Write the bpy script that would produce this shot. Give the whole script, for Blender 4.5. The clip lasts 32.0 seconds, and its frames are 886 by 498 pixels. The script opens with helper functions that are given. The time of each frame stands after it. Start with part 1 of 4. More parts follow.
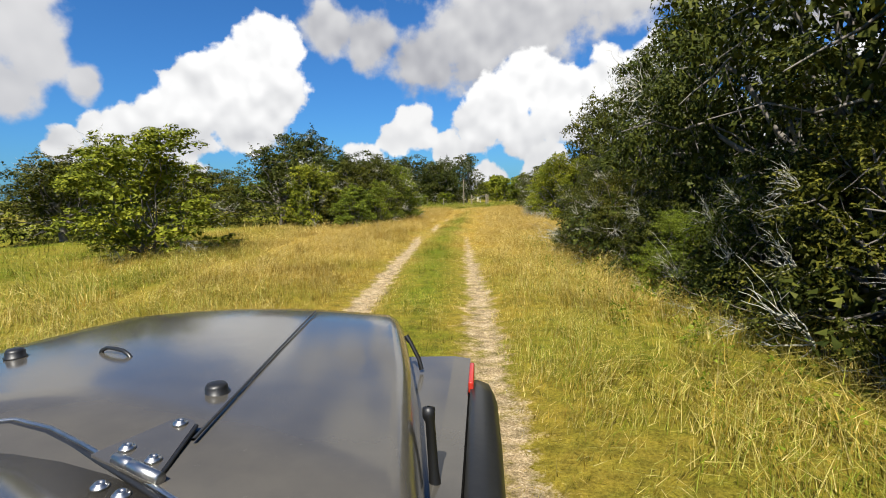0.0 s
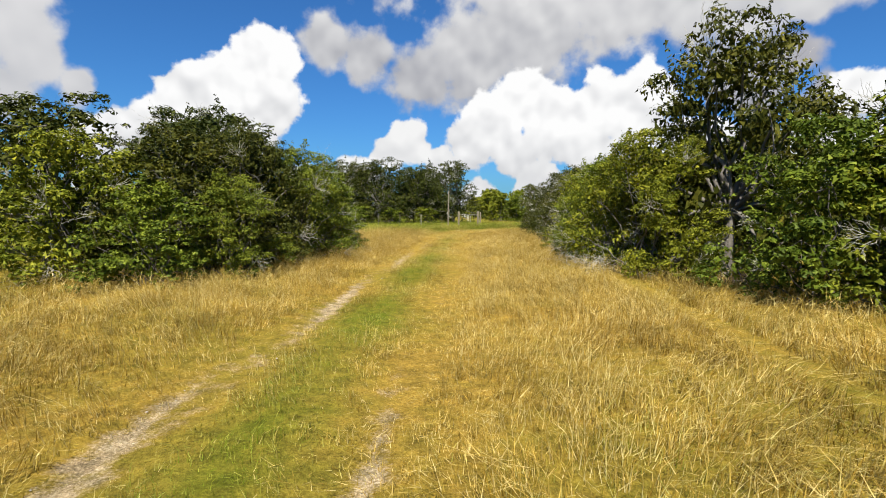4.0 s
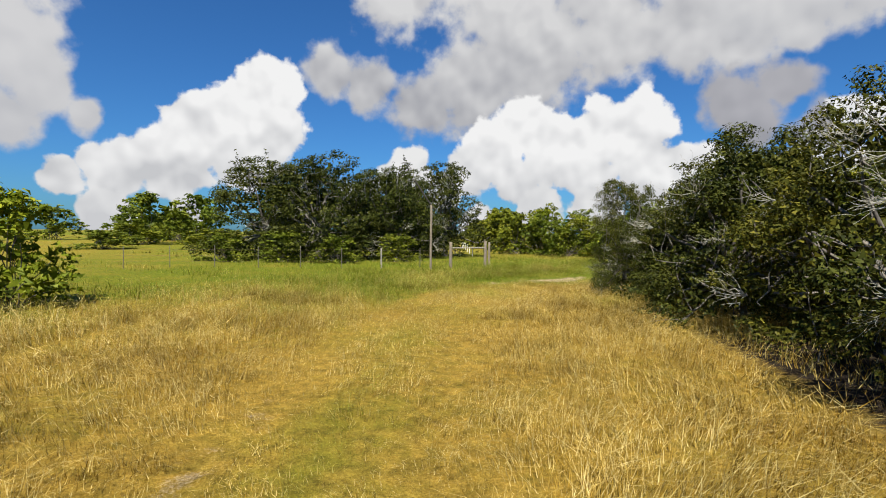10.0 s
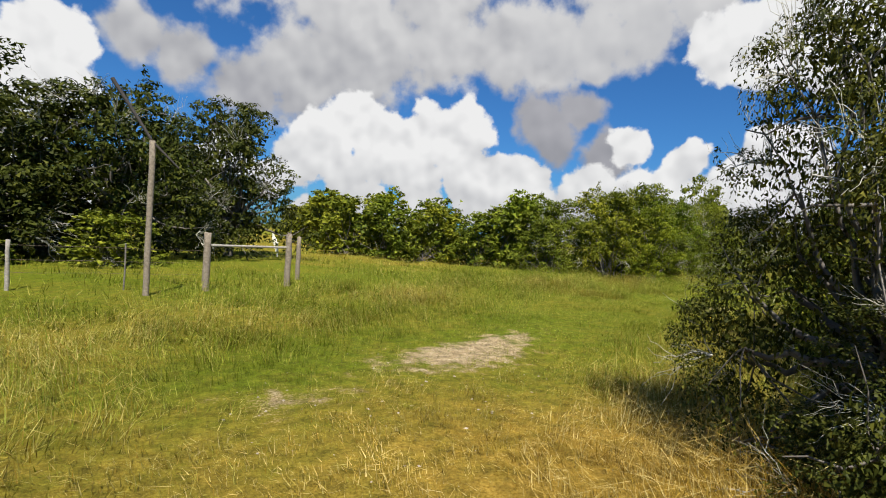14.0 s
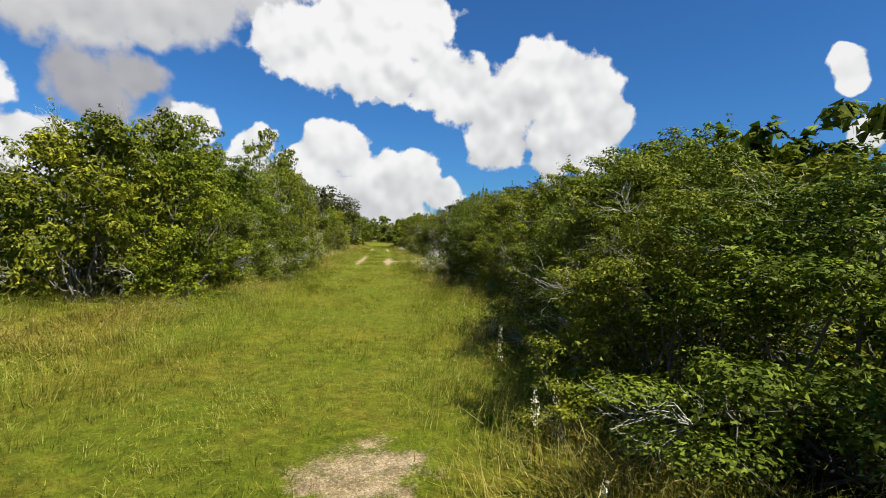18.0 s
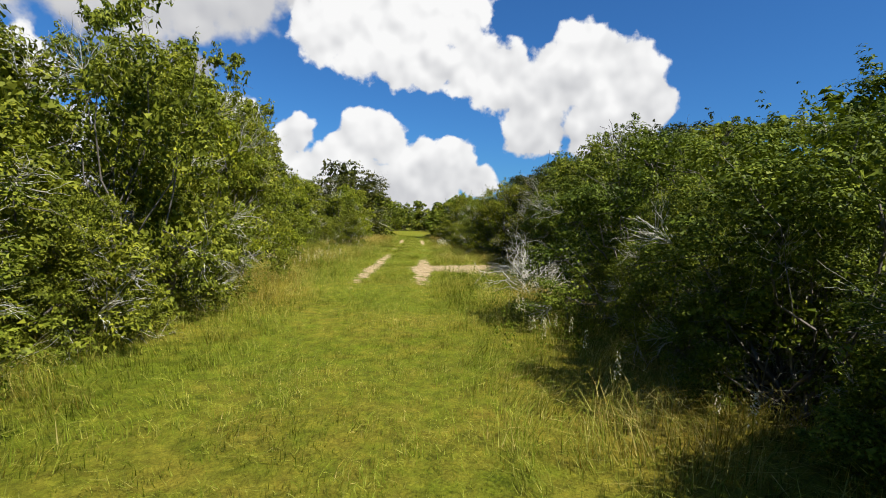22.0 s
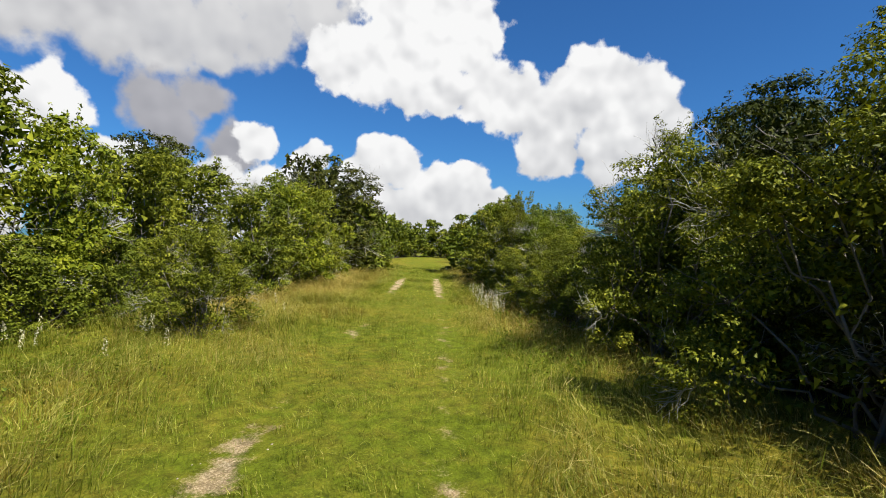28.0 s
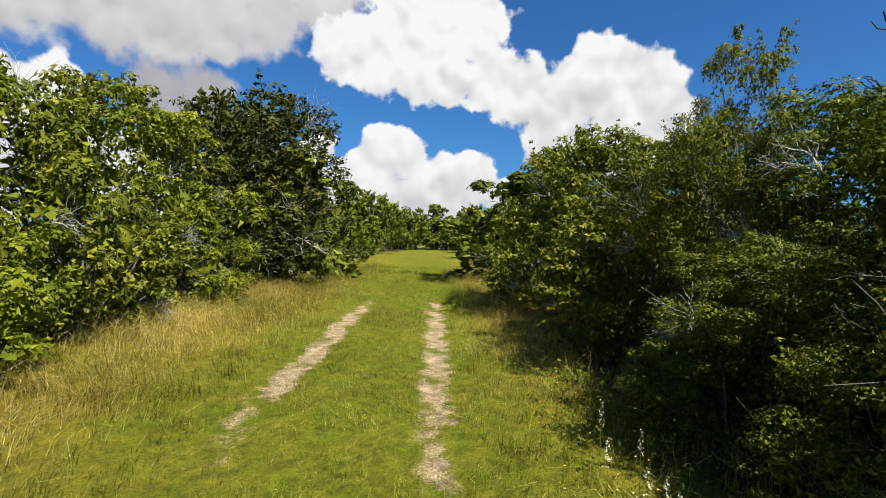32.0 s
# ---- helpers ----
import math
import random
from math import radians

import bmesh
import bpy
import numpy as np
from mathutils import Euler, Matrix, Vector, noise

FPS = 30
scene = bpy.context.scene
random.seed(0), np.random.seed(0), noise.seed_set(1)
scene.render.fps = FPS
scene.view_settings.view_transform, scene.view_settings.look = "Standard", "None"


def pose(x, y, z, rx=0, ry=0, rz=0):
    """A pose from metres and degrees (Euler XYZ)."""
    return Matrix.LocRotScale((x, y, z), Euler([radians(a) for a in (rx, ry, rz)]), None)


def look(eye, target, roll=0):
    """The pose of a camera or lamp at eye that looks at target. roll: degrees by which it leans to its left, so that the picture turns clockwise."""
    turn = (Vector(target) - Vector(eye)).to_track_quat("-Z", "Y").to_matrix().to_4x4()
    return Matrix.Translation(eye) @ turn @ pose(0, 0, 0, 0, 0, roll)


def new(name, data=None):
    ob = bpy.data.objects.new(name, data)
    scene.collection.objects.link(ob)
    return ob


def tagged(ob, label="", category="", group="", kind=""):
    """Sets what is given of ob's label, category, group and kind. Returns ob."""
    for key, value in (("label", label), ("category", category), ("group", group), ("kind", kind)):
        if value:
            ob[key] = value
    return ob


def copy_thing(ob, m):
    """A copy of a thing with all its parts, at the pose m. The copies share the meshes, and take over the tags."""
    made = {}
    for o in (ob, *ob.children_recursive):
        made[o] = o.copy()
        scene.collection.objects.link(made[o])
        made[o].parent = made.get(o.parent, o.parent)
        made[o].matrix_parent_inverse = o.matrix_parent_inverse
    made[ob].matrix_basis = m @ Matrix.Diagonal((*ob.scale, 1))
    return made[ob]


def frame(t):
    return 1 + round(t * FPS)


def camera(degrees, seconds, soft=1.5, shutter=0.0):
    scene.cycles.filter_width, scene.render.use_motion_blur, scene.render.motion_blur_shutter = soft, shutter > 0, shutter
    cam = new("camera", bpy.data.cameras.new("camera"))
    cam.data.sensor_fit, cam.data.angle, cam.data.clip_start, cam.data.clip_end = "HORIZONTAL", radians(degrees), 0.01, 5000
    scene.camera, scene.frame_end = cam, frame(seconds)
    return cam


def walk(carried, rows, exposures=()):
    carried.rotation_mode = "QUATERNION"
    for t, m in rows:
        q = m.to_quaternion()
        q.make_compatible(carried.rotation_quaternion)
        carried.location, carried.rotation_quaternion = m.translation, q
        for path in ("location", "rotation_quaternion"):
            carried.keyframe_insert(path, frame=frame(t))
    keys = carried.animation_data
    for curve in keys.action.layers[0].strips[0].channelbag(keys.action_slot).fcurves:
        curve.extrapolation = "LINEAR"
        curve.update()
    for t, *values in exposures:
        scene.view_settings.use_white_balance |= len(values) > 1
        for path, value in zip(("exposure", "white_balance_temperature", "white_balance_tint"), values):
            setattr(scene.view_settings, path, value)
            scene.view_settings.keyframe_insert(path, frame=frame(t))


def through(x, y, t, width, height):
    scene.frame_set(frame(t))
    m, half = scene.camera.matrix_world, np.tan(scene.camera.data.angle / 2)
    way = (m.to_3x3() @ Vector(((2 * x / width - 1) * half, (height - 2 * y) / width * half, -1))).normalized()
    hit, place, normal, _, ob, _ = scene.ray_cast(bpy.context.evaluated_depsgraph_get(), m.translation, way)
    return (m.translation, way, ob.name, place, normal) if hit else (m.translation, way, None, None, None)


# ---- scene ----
cam = camera(82.0, 32.0, soft=1.0)

# seconds, place, (yaw to the left of +y, pitch up, lean)
PATH = [
    (0, (0.00, -0.00, 1.76), (1.50, -6.36, -1.14)),
    (0.5, (-0.09, 2.99, 1.80), (0.56, -4.14, 1.15)),
    (1, (-0.08, 5.71, 1.76), (0.44, -4.77, 0.97)),
    (1.5, (0.08, 7.63, 1.74), (-0.19, -4.99, 4.40)),
    (2, (0.12, 9.18, 1.68), (0.17, -5.62, 4.29)),
    (2.5, (0.26, 11.01, 1.68), (0.56, -6.20, 3.36)),
    (3, (0.53, 12.97, 1.77), (0.05, -5.38, 3.02)),
    (3.5, (0.73, 14.68, 1.71), (0.32, -5.10, 0.23)),
    (5.5, (1.36, 20.77, 1.83), (0.69, -2.91, 4.25)),
    (6, (1.41, 22.07, 1.72), (1.07, -5.41, 2.85)),
    (6.5, (1.45, 23.62, 1.79), (1.99, -3.94, -0.99)),
    (7, (1.61, 25.50, 1.85), (0.47, -2.57, 1.01)),
    (7.5, (1.59, 27.73, 1.78), (-0.35, -4.84, 4.52)),
    (8, (1.69, 30.16, 1.82), (-0.13, -3.33, -0.49)),
    (8.5, (1.73, 32.32, 1.83), (0.47, -2.81, 1.08)),
    (9, (1.80, 34.42, 1.84), (1.38, -2.83, 0.20)),
    (9.5, (1.88, 36.51, 1.84), (1.02, -0.60, -1.26)),
    (10, (1.95, 38.65, 1.83), (0.60, -1.76, 0.61)),
    (10.5, (1.92, 40.73, 1.80), (1.14, -2.54, 1.66)),
    (11, (2.02, 42.87, 1.78), (-0.40, -2.00, 1.34)),
    (11.5, (2.13, 44.93, 1.77), (-1.47, -1.69, 1.90)),
    (12, (2.18, 46.85, 1.72), (-3.34, -1.65, 3.25)),
    (12.5, (2.30, 48.62, 1.69), (-4.12, -1.44, 3.47)),
    (13, (2.58, 50.20, 1.62), (-7.30, -0.87, 2.57)),
    (13.5, (2.98, 51.45, 1.63), (-12.01, -0.97, 2.86)),
    (14, (3.50, 52.50, 1.66), (-18.81, -1.61, 3.55)),
    (14.5, (4.15, 53.70, 1.70), (-25.69, -0.43, 2.91)),
    (15, (5.10, 55.05, 1.70), (-32.35, 0.43, 2.94)),
    (15.5, (6.20, 56.35, 1.73), (-38.87, -0.29, 1.91)),
    (17.5, (11.52, 61.03, 1.81), (-61.51, -0.71, 1.24)),
    (18, (12.79, 61.76, 1.80), (-64.26, -1.33, 2.07)),
    (18.5, (14.17, 62.58, 1.81), (-67.09, -0.43, 1.07)),
    (19, (16.08, 63.72, 1.75), (-65.05, -0.17, -0.03)),
    (19.5, (17.63, 64.70, 1.75), (-64.59, -1.43, 2.19)),
    (20, (19.32, 65.70, 1.72), (-64.52, -2.27, 3.77)),
    (20.5, (21.19, 66.85, 1.72), (-62.92, -3.58, 4.32)),
    (21, (22.84, 67.86, 1.73), (-62.11, -2.53, 5.27)),
    (21.5, (24.59, 68.97, 1.75), (-61.15, -1.60, 4.52)),
    (22, (26.26, 70.09, 1.72), (-60.33, -2.83, 2.24)),
    (22.5, (28.03, 71.24, 1.72), (-59.41, -2.46, 2.08)),
    (23, (29.56, 72.31, 1.73), (-58.63, -1.98, 0.42)),
    (23.5, (31.24, 73.33, 1.74), (-58.32, -1.59, 0.41)),
    (24, (32.85, 74.39, 1.74), (-58.91, -1.81, 0.47)),
    (24.5, (34.41, 75.40, 1.77), (-58.83, -1.31, 1.98)),
    (25, (35.73, 76.23, 1.74), (-59.90, -0.37, 2.60)),
    (25.5, (37.15, 77.04, 1.75), (-59.93, 0.52, 3.91)),
    (26, (38.53, 77.85, 1.71), (-59.85, 1.12, 4.06)),
    (26.5, (39.95, 78.74, 1.84), (-59.20, 1.30, 2.73)),
    (28.5, (46.78, 82.82, 1.82), (-58.96, -0.73, 1.06)),
    (29, (48.63, 83.82, 1.76), (-60.02, -0.63, -0.79)),
    (29.5, (50.17, 84.82, 1.73), (-59.43, -0.96, -1.29)),
    (30, (51.89, 85.90, 1.75), (-58.76, -0.57, -0.51)),
    (30.5, (53.45, 86.90, 1.78), (-58.33, -0.60, 0.26)),
    (31, (54.91, 87.89, 1.78), (-57.92, -2.61, 1.41)),
    (31.5, (56.40, 88.86, 1.81), (-57.79, -1.54, 1.90)),
    (32, (57.87, 89.77, 1.81), (-57.93, -1.37, 1.56)),
]


def aim(eye, turn):
    yaw, pitch, lean = [radians(a) for a in turn]
    ahead = Vector((-math.sin(yaw) * math.cos(pitch), math.cos(yaw) * math.cos(pitch), math.sin(pitch)))
    return look(eye, Vector(eye) + ahead, math.degrees(lean))


walk(cam, [(t, aim(eye, turn)) for t, eye, turn in PATH],
     exposures=[(0, 1.10), (3, 1.08), (6, 1.00), (9, 0.92), (13, 0.86), (15, 0.84), (18, 0.94), (20, 1.00), (32, 0.98)])

# ---- sky, clouds and sun ----
SUN_AZ, SUN_EL = radians(190), radians(55)   # clockwise from +y
SUN_DIR = Vector((math.sin(SUN_AZ) * math.cos(SUN_EL), math.cos(SUN_AZ) * math.cos(SUN_EL), math.sin(SUN_EL)))

# Clouds: puffs of (bearing clockwise from +y, elevation, radius) in degrees.
CLOUDS = [
    # grey bank high above, flat and shaded below
    ((0.52, 0.53, 0.58), (0.95, 0.95, 0.96), 13, 13, [
        (-13.4, 16.9, 2.7), (-9.2, 15.7, 2.6), (-2.9, 13.9, 3.3), (2.7, 16.2, 4.7), (8.8, 19.3, 6.1),
        (17.5, 20.7, 5.1), (25.4, 20.1, 4.3), (29.2, 18.5, 2.3), (-6.0, 25.0, 4.0), (15, 27, 7), (4, 27, 6)]),
    ((0.7, 0.71, 0.75), (0.95, 0.95, 0.96), 17, 9, [
        (30.3, 20.4, 3.2), (34.2, 20.4, 3.3), (38.4, 21.5, 3.4), (44.2, 23.9, 3.4), (34.5, 17.9, 1.4), (36, 27, 5), (48, 29, 5)]),
    ((0.72, 0.73, 0.77), (0.9, 0.9, 0.92), 9, 9, [
        (-41.4, 16.0, 4.4), (-38.8, 12.0, 2.3), (-41.2, 9.9, 2.6), (-35.8, 10.4, 1.4), (-44, 21, 5), (-52, 15, 6)]),
    # bright heaped clouds
    ((0.8, 0.81, 0.84), (1.25, 1.25, 1.25), 4, 11, [
        (-19.2, 14.9, 2.8), (-22.6, 11.8, 3.0), (-25.8, 10.2, 3.2), (-19.9, 10.9, 3.4), (-29.4, 7.4, 2.8), (-32.8, 6.1, 2.7),
        (-28.0, 5.9, 2.6), (-35.0, 6.7, 1.4), (-27.6, 11.1, 1.2), (-37.6, 4.8, 1.8), (-22, 7, 2.6)]),
    ((0.82, 0.83, 0.86), (1.25, 1.25, 1.25), 4, 8, [
        (8.3, 12.0, 2.7), (5.2, 9.1, 3.0), (11.9, 8.9, 3.5), (17.1, 11.0, 3.1), (19.9, 11.1, 3.0), (20.5, 8.0, 2.8),
        (2.7, 7.0, 2.4), (24.2, 7.2, 2.0), (7.7, 6.0, 2.4), (15.5, 6.4, 2.6), (28.2, 6.2, 2.0)]),
    ((0.84, 0.85, 0.88), (1.15, 1.15, 1.15), 2, 8, [
        (-4.2, 7.0, 2.2), (-6.7, 5.8, 1.5), (-1.0, 4.8, 1.8), (-27.0, 1.4, 1.6), (3.4, 1.4, 2.0), (-10, 3, 2.2), (22, 3.5, 2.4), (-16, 2.2, 2.2), (-34, 1.6, 2.4), (10, 2.4, 2.4), (16, 2.6, 2.4)]),
    ((0.42, 0.43, 0.48), (0.62, 0.62, 0.67), 8, 8, [
        (28.9, 12.8, 3.1), (32.7, 13.9, 2.1), (36.1, 8.9, 2.5), (30.3, 10.5, 2.5)]),
    ((0.82, 0.83, 0.86), (1.25, 1.25, 1.25), 3, 9, [
        (37.9, 10.2, 1.9), (43.6, 9.1, 1.9), (50.4, 9.2, 2.3), (53.5, 8.9, 2.5), (49.1, 6.8, 2.6), (57.9, 7.1, 2.3), (61.4, 7.4, 2.3),
        (42.5, 6.6, 1.8), (55.9, 4.8, 2.7), (26.7, 6.5, 2.8), (20.5, 5.5, 2.4), (34.5, 6, 2.4), (64, 5, 2.0), (59, 3.2, 3.6), (40, 3.8, 3.8), (46, 3.6, 3.8), (52, 3.0, 3.8), (28, 3.4, 3.8), (34, 3.6, 3.6)]),
    ((0.8, 0.81, 0.84), (1.25, 1.25, 1.25), 9, 14, [
        (46.4, 19.6, 2.9), (51.1, 19.4, 3.9), (56.0, 21.4, 5.0), (61.0, 22.7, 3.4), (54.8, 17.4, 2.9), (62.3, 16.7, 2.8), (58, 17, 2.5),
        (66.5, 15.8, 3.2), (72.4, 15.8, 3.3), (74.9, 18.0, 2.9), (78.5, 15.0, 3.8), (81.5, 13.1, 2.6), (69.9, 11.1, 2.9),
        (76.1, 10.4, 3.0), (79.7, 10.2, 2.7), (54, 27, 5)]),
    ((0.85, 0.86, 0.88), (1.2, 1.2, 1.2), 8, 8, [
        (101.5, 16.9, 1.0), (102.1, 15.9, 1.3), (102.5, 14.9, 1.2), (103.6, 10.2, 1.3)]),
]


def direction(az, el):
    a, e = radians(az), radians(el)
    return (math.sin(a) * math.cos(e), math.cos(a) * math.cos(e), math.sin(e))


def make_world():
    world = bpy.data.worlds.new("sky")
    scene.world = world
    world.use_nodes = True
    world.cycles.sampling_method, world.cycles.sample_map_resolution = "MANUAL", 256
    nt = world.node_tree
    N, L = nt.nodes, nt.links
    N.clear()
    out, bg = N.new("ShaderNodeOutputWorld"), N.new("ShaderNodeBackground")
    sky = N.new("ShaderNodeTexSky")
    sky.sky_type, sky.sun_disc, sky.sun_elevation, sky.sun_rotation = "NISHITA", False, SUN_EL, SUN_AZ
    sky.air_density, sky.dust_density, sky.ozone_density, sky.altitude = 1.0, 0.7, 2.0, 0.0
    coord = N.new("ShaderNodeTexCoord")

    def math_node(op, a, b=None, c=None, clamp=False):
        n = N.new("ShaderNodeMath")
        n.operation, n.use_clamp = op, clamp
        for i, v in enumerate((a, b, c)):
            if v is None:
                continue
            if isinstance(v, (int, float)):
                n.inputs[i].default_value = v
            else:
                L.new(v, n.inputs[i])
        return n.outputs[0]

    def vec(op, a, b):
        n = N.new("ShaderNodeVectorMath")
        n.operation = op
        for i, v in enumerate((a, b)):
            if isinstance(v, (tuple, list, Vector)):
                n.inputs[i].default_value = v
            else:
                L.new(v, n.inputs[i])
        return n.outputs["Value"] if op in ("DISTANCE", "DOT_PRODUCT") else n.outputs[0]

    def fbm(at, scale, detail, rough=0.55):
        n = N.new("ShaderNodeTexNoise")
        n.inputs["Scale"].default_value, n.inputs["Detail"].default_value, n.inputs["Roughness"].default_value = scale, detail, rough
        L.new(at, n.inputs["Vector"])
        return n

    where = vec("NORMALIZE", coord.outputs["Generated"], (0, 0, 0))
    warp = fbm(where, 9, 3)
    bend = vec("MULTIPLY", vec("SUBTRACT", warp.outputs["Color"], (0.5, 0.5, 0.5)), (0.05, 0.05, 0.05))
    point = vec("ADD", where, bend)
    billow = fbm(where, 26, 4, 0.52).outputs["Fac"]
    lifted = fbm(vec("ADD", where, (0.004, -0.002, 0.011)), 26, 4, 0.52).outputs["Fac"]
    broad = fbm(where, 13, 2).outputs["Fac"]
    broad_up = fbm(vec("ADD", where, (0.008, -0.004, 0.025)), 13, 2).outputs["Fac"]
    relief = math_node("ADD", math_node("MULTIPLY", math_node("SUBTRACT", billow, lifted), 0.35),
                       math_node("MULTIPLY", math_node("SUBTRACT", broad, broad_up), 2.6))
    height = N.new("ShaderNodeSeparateXYZ")
    L.new(where, height.inputs[0])
    z = height.outputs["Z"]

    tinted = N.new("ShaderNodeMix")
    tinted.data_type, tinted.blend_type = "RGBA", "MULTIPLY"
    tinted.inputs["Factor"].default_value = 1.0
    L.new(sky.outputs[0], tinted.inputs["A"])
    tinted.inputs["B"].default_value = (SKY_GAIN[0], SKY_GAIN[1], SKY_GAIN[2], 1)
    colour = tinted.outputs["Result"]
    for low, high, base, span, puffs in CLOUDS:
        field = None
        for az, el, r in puffs:
            d = vec("DISTANCE", point, direction(az, el))
            f = math_node("MULTIPLY_ADD", d, -1 / radians(r * (1.32 if high[0] < 1 else 1.22)), 1.0)
            field = f if field is None else math_node("SMOOTH_MAX", field, f, 0.3)
        soft = 0.42 if high[0] < 1 else 0.18
        ragged = math_node("MULTIPLY_ADD", math_node("SUBTRACT", billow, 0.5), 0.95, field)
        mask = N.new("ShaderNodeMapRange")
        mask.interpolation_type = "SMOOTHSTEP"
        mask.inputs["From Min"].default_value, mask.inputs["From Max"].default_value = 0.0, soft
        L.new(ragged, mask.inputs["Value"])
        lit = math_node("MULTIPLY_ADD", z, 1 / math.sin(radians(span)), -math.sin(radians(base)) / math.sin(radians(span)))
        lit = math_node("ADD", math_node("ADD", math_node("MULTIPLY", lit, 0.75), 0.3), math_node("MULTIPLY", relief, 0.6 if high[0] < 1 else 0.9), clamp=True)
        shade = N.new("ShaderNodeMix")
        shade.data_type = "RGBA"
        L.new(lit, shade.inputs["Factor"])
        shade.inputs["A"].default_value, shade.inputs["B"].default_value = (*[c * CLOUD_GAIN for c in low], 1), (*[c * CLOUD_GAIN for c in high], 1)
        over = N.new("ShaderNodeMix")
        over.data_type = "RGBA"
        L.new(mask.outputs[0], over.inputs["Factor"])
        L.new(colour, over.inputs["A"])
        L.new(shade.outputs["Result"], over.inputs["B"])
        colour = over.outputs["Result"]
    L.new(colour, bg.inputs["Color"])
    bg.inputs["Strength"].default_value = SKY_STRENGTH
    L.new(bg.outputs[0], out.inputs["Surface"])


SKY_STRENGTH = 0.05
SKY_GAIN = (0.30, 0.72, 1.20)
CLOUD_GAIN = 7.6
make_world()

sun = new("sun", bpy.data.lights.new("sun", "SUN"))
sun.data.energy, sun.data.angle, sun.data.color = 4.9, radians(0.53), (1.0, 0.95, 0.86)
sun.matrix_world = look((0, 0, 60), Vector((0, 0, 60)) - SUN_DIR)

# ---- materials ----
def material(name):
    m = bpy.data.materials.new(name)
    m.use_nodes = True
    nt = m.node_tree
    return m, nt.nodes, nt.links, nt.nodes["Principled BSDF"]


def ramp(N, L, fac, *stops):
    r = N.new("ShaderNodeValToRGB")
    els = r.color_ramp.elements
    while len(els) < len(stops):
        els.new(0.5)
    for e, (at, c) in zip(els, stops):
        e.position, e.color = at, (*c, 1)
    L.new(fac, r.inputs[0])
    return r.outputs[0]


def noise_tex(N, L, scale, detail=4, rough=0.6, vector=None):
    n = N.new("ShaderNodeTexNoise")
    n.inputs["Scale"].default_value, n.inputs["Detail"].default_value, n.inputs["Roughness"].default_value = scale, detail, rough
    if vector is not None:
        L.new(vector, n.inputs["Vector"])
    return n.outputs["Fac"]


def mix(N, L, fac, a, b, kind="MIX"):
    n = N.new("ShaderNodeMix")
    n.data_type, n.blend_type = "RGBA", kind
    for key, v in (("Factor", fac), ("A", a), ("B", b)):
        if isinstance(v, (int, float)):
            n.inputs[key].default_value = v
        elif isinstance(v, tuple):
            n.inputs[key].default_value = (*v, 1)
        else:
            L.new(v, n.inputs[key])
    return n.outputs["Result"]


def bump(N, L, shader, height, strength, distance):
    b = N.new("ShaderNodeBump")
    b.inputs["Strength"].default_value, b.inputs["Distance"].default_value = strength, distance
    L.new(height, b.inputs["Height"])
    L.new(b.outputs[0], shader.inputs["Normal"])


def calc(N, L, op, a, b, clamp=False):
    n = N.new("ShaderNodeMath")
    n.operation, n.use_clamp = op, clamp
    for i, v in enumerate((a, b)):
        if isinstance(v, (int, float)):
            n.inputs[i].default_value = v
        else:
            L.new(v, n.inputs[i])
    return n.outputs[0]


def world_place(N):
    return N.new("ShaderNodeNewGeometry").outputs["Position"]


def leaf_material(name, dark, mid, light, through=0.2):
    m, N, L, p = material(name)
    island = N.new("ShaderNodeNewGeometry").outputs["Random Per Island"]
    each = N.new("ShaderNodeObjectInfo").outputs["Random"]
    c = ramp(N, L, island, (0.0, dark), (0.6, mid), (1.0, light))
    hue = ramp(N, L, each, (0.0, (0.80, 0.88, 0.85)), (0.5, (1, 1, 1)), (1.0, (1.22, 1.10, 0.85)))
    patch = ramp(N, L, noise_tex(N, L, 0.8, 2, 0.5, world_place(N)), (0.35, (0.76, 0.80, 0.74)), (0.65, (1.25, 1.18, 1.0)))
    spray = ramp(N, L, noise_tex(N, L, 4.5, 2, 0.5, world_place(N)), (0.34, (0.74, 0.78, 0.74)), (0.66, (1.24, 1.18, 1.05)))
    c = mix(N, L, 1.0, mix(N, L, 1.0, mix(N, L, 1.0, c, hue, "MULTIPLY"), patch, "MULTIPLY"), spray, "MULTIPLY")
    L.new(c, p.inputs["Base Color"])
    p.inputs["Roughness"].default_value, p.inputs["Specular IOR Level"].default_value = 0.5, 0.06
    t = N.new("ShaderNodeBsdfTranslucent")
    L.new(mix(N, L, 1.0, c, (1.5, 1.6, 0.6), "MULTIPLY"), t.inputs["Color"])
    s = N.new("ShaderNodeMixShader")
    s.inputs[0].default_value = through
    L.new(p.outputs[0], s.inputs[1])
    L.new(t.outputs[0], s.inputs[2])
    L.new(s.outputs[0], N["Material Output"].inputs["Surface"])
    return m


def bark_material(name, dark, light, scale=14):
    m, N, L, p = material(name)
    at = N.new("ShaderNodeTexCoord").outputs["Object"]
    n = noise_tex(N, L, scale, 6, 0.7, at)
    L.new(ramp(N, L, n, (0.3, dark), (0.7, light)), p.inputs["Base Color"])
    p.inputs["Roughness"].default_value = 0.9
    bump(N, L, p, n, 0.6, 0.02)
    return m


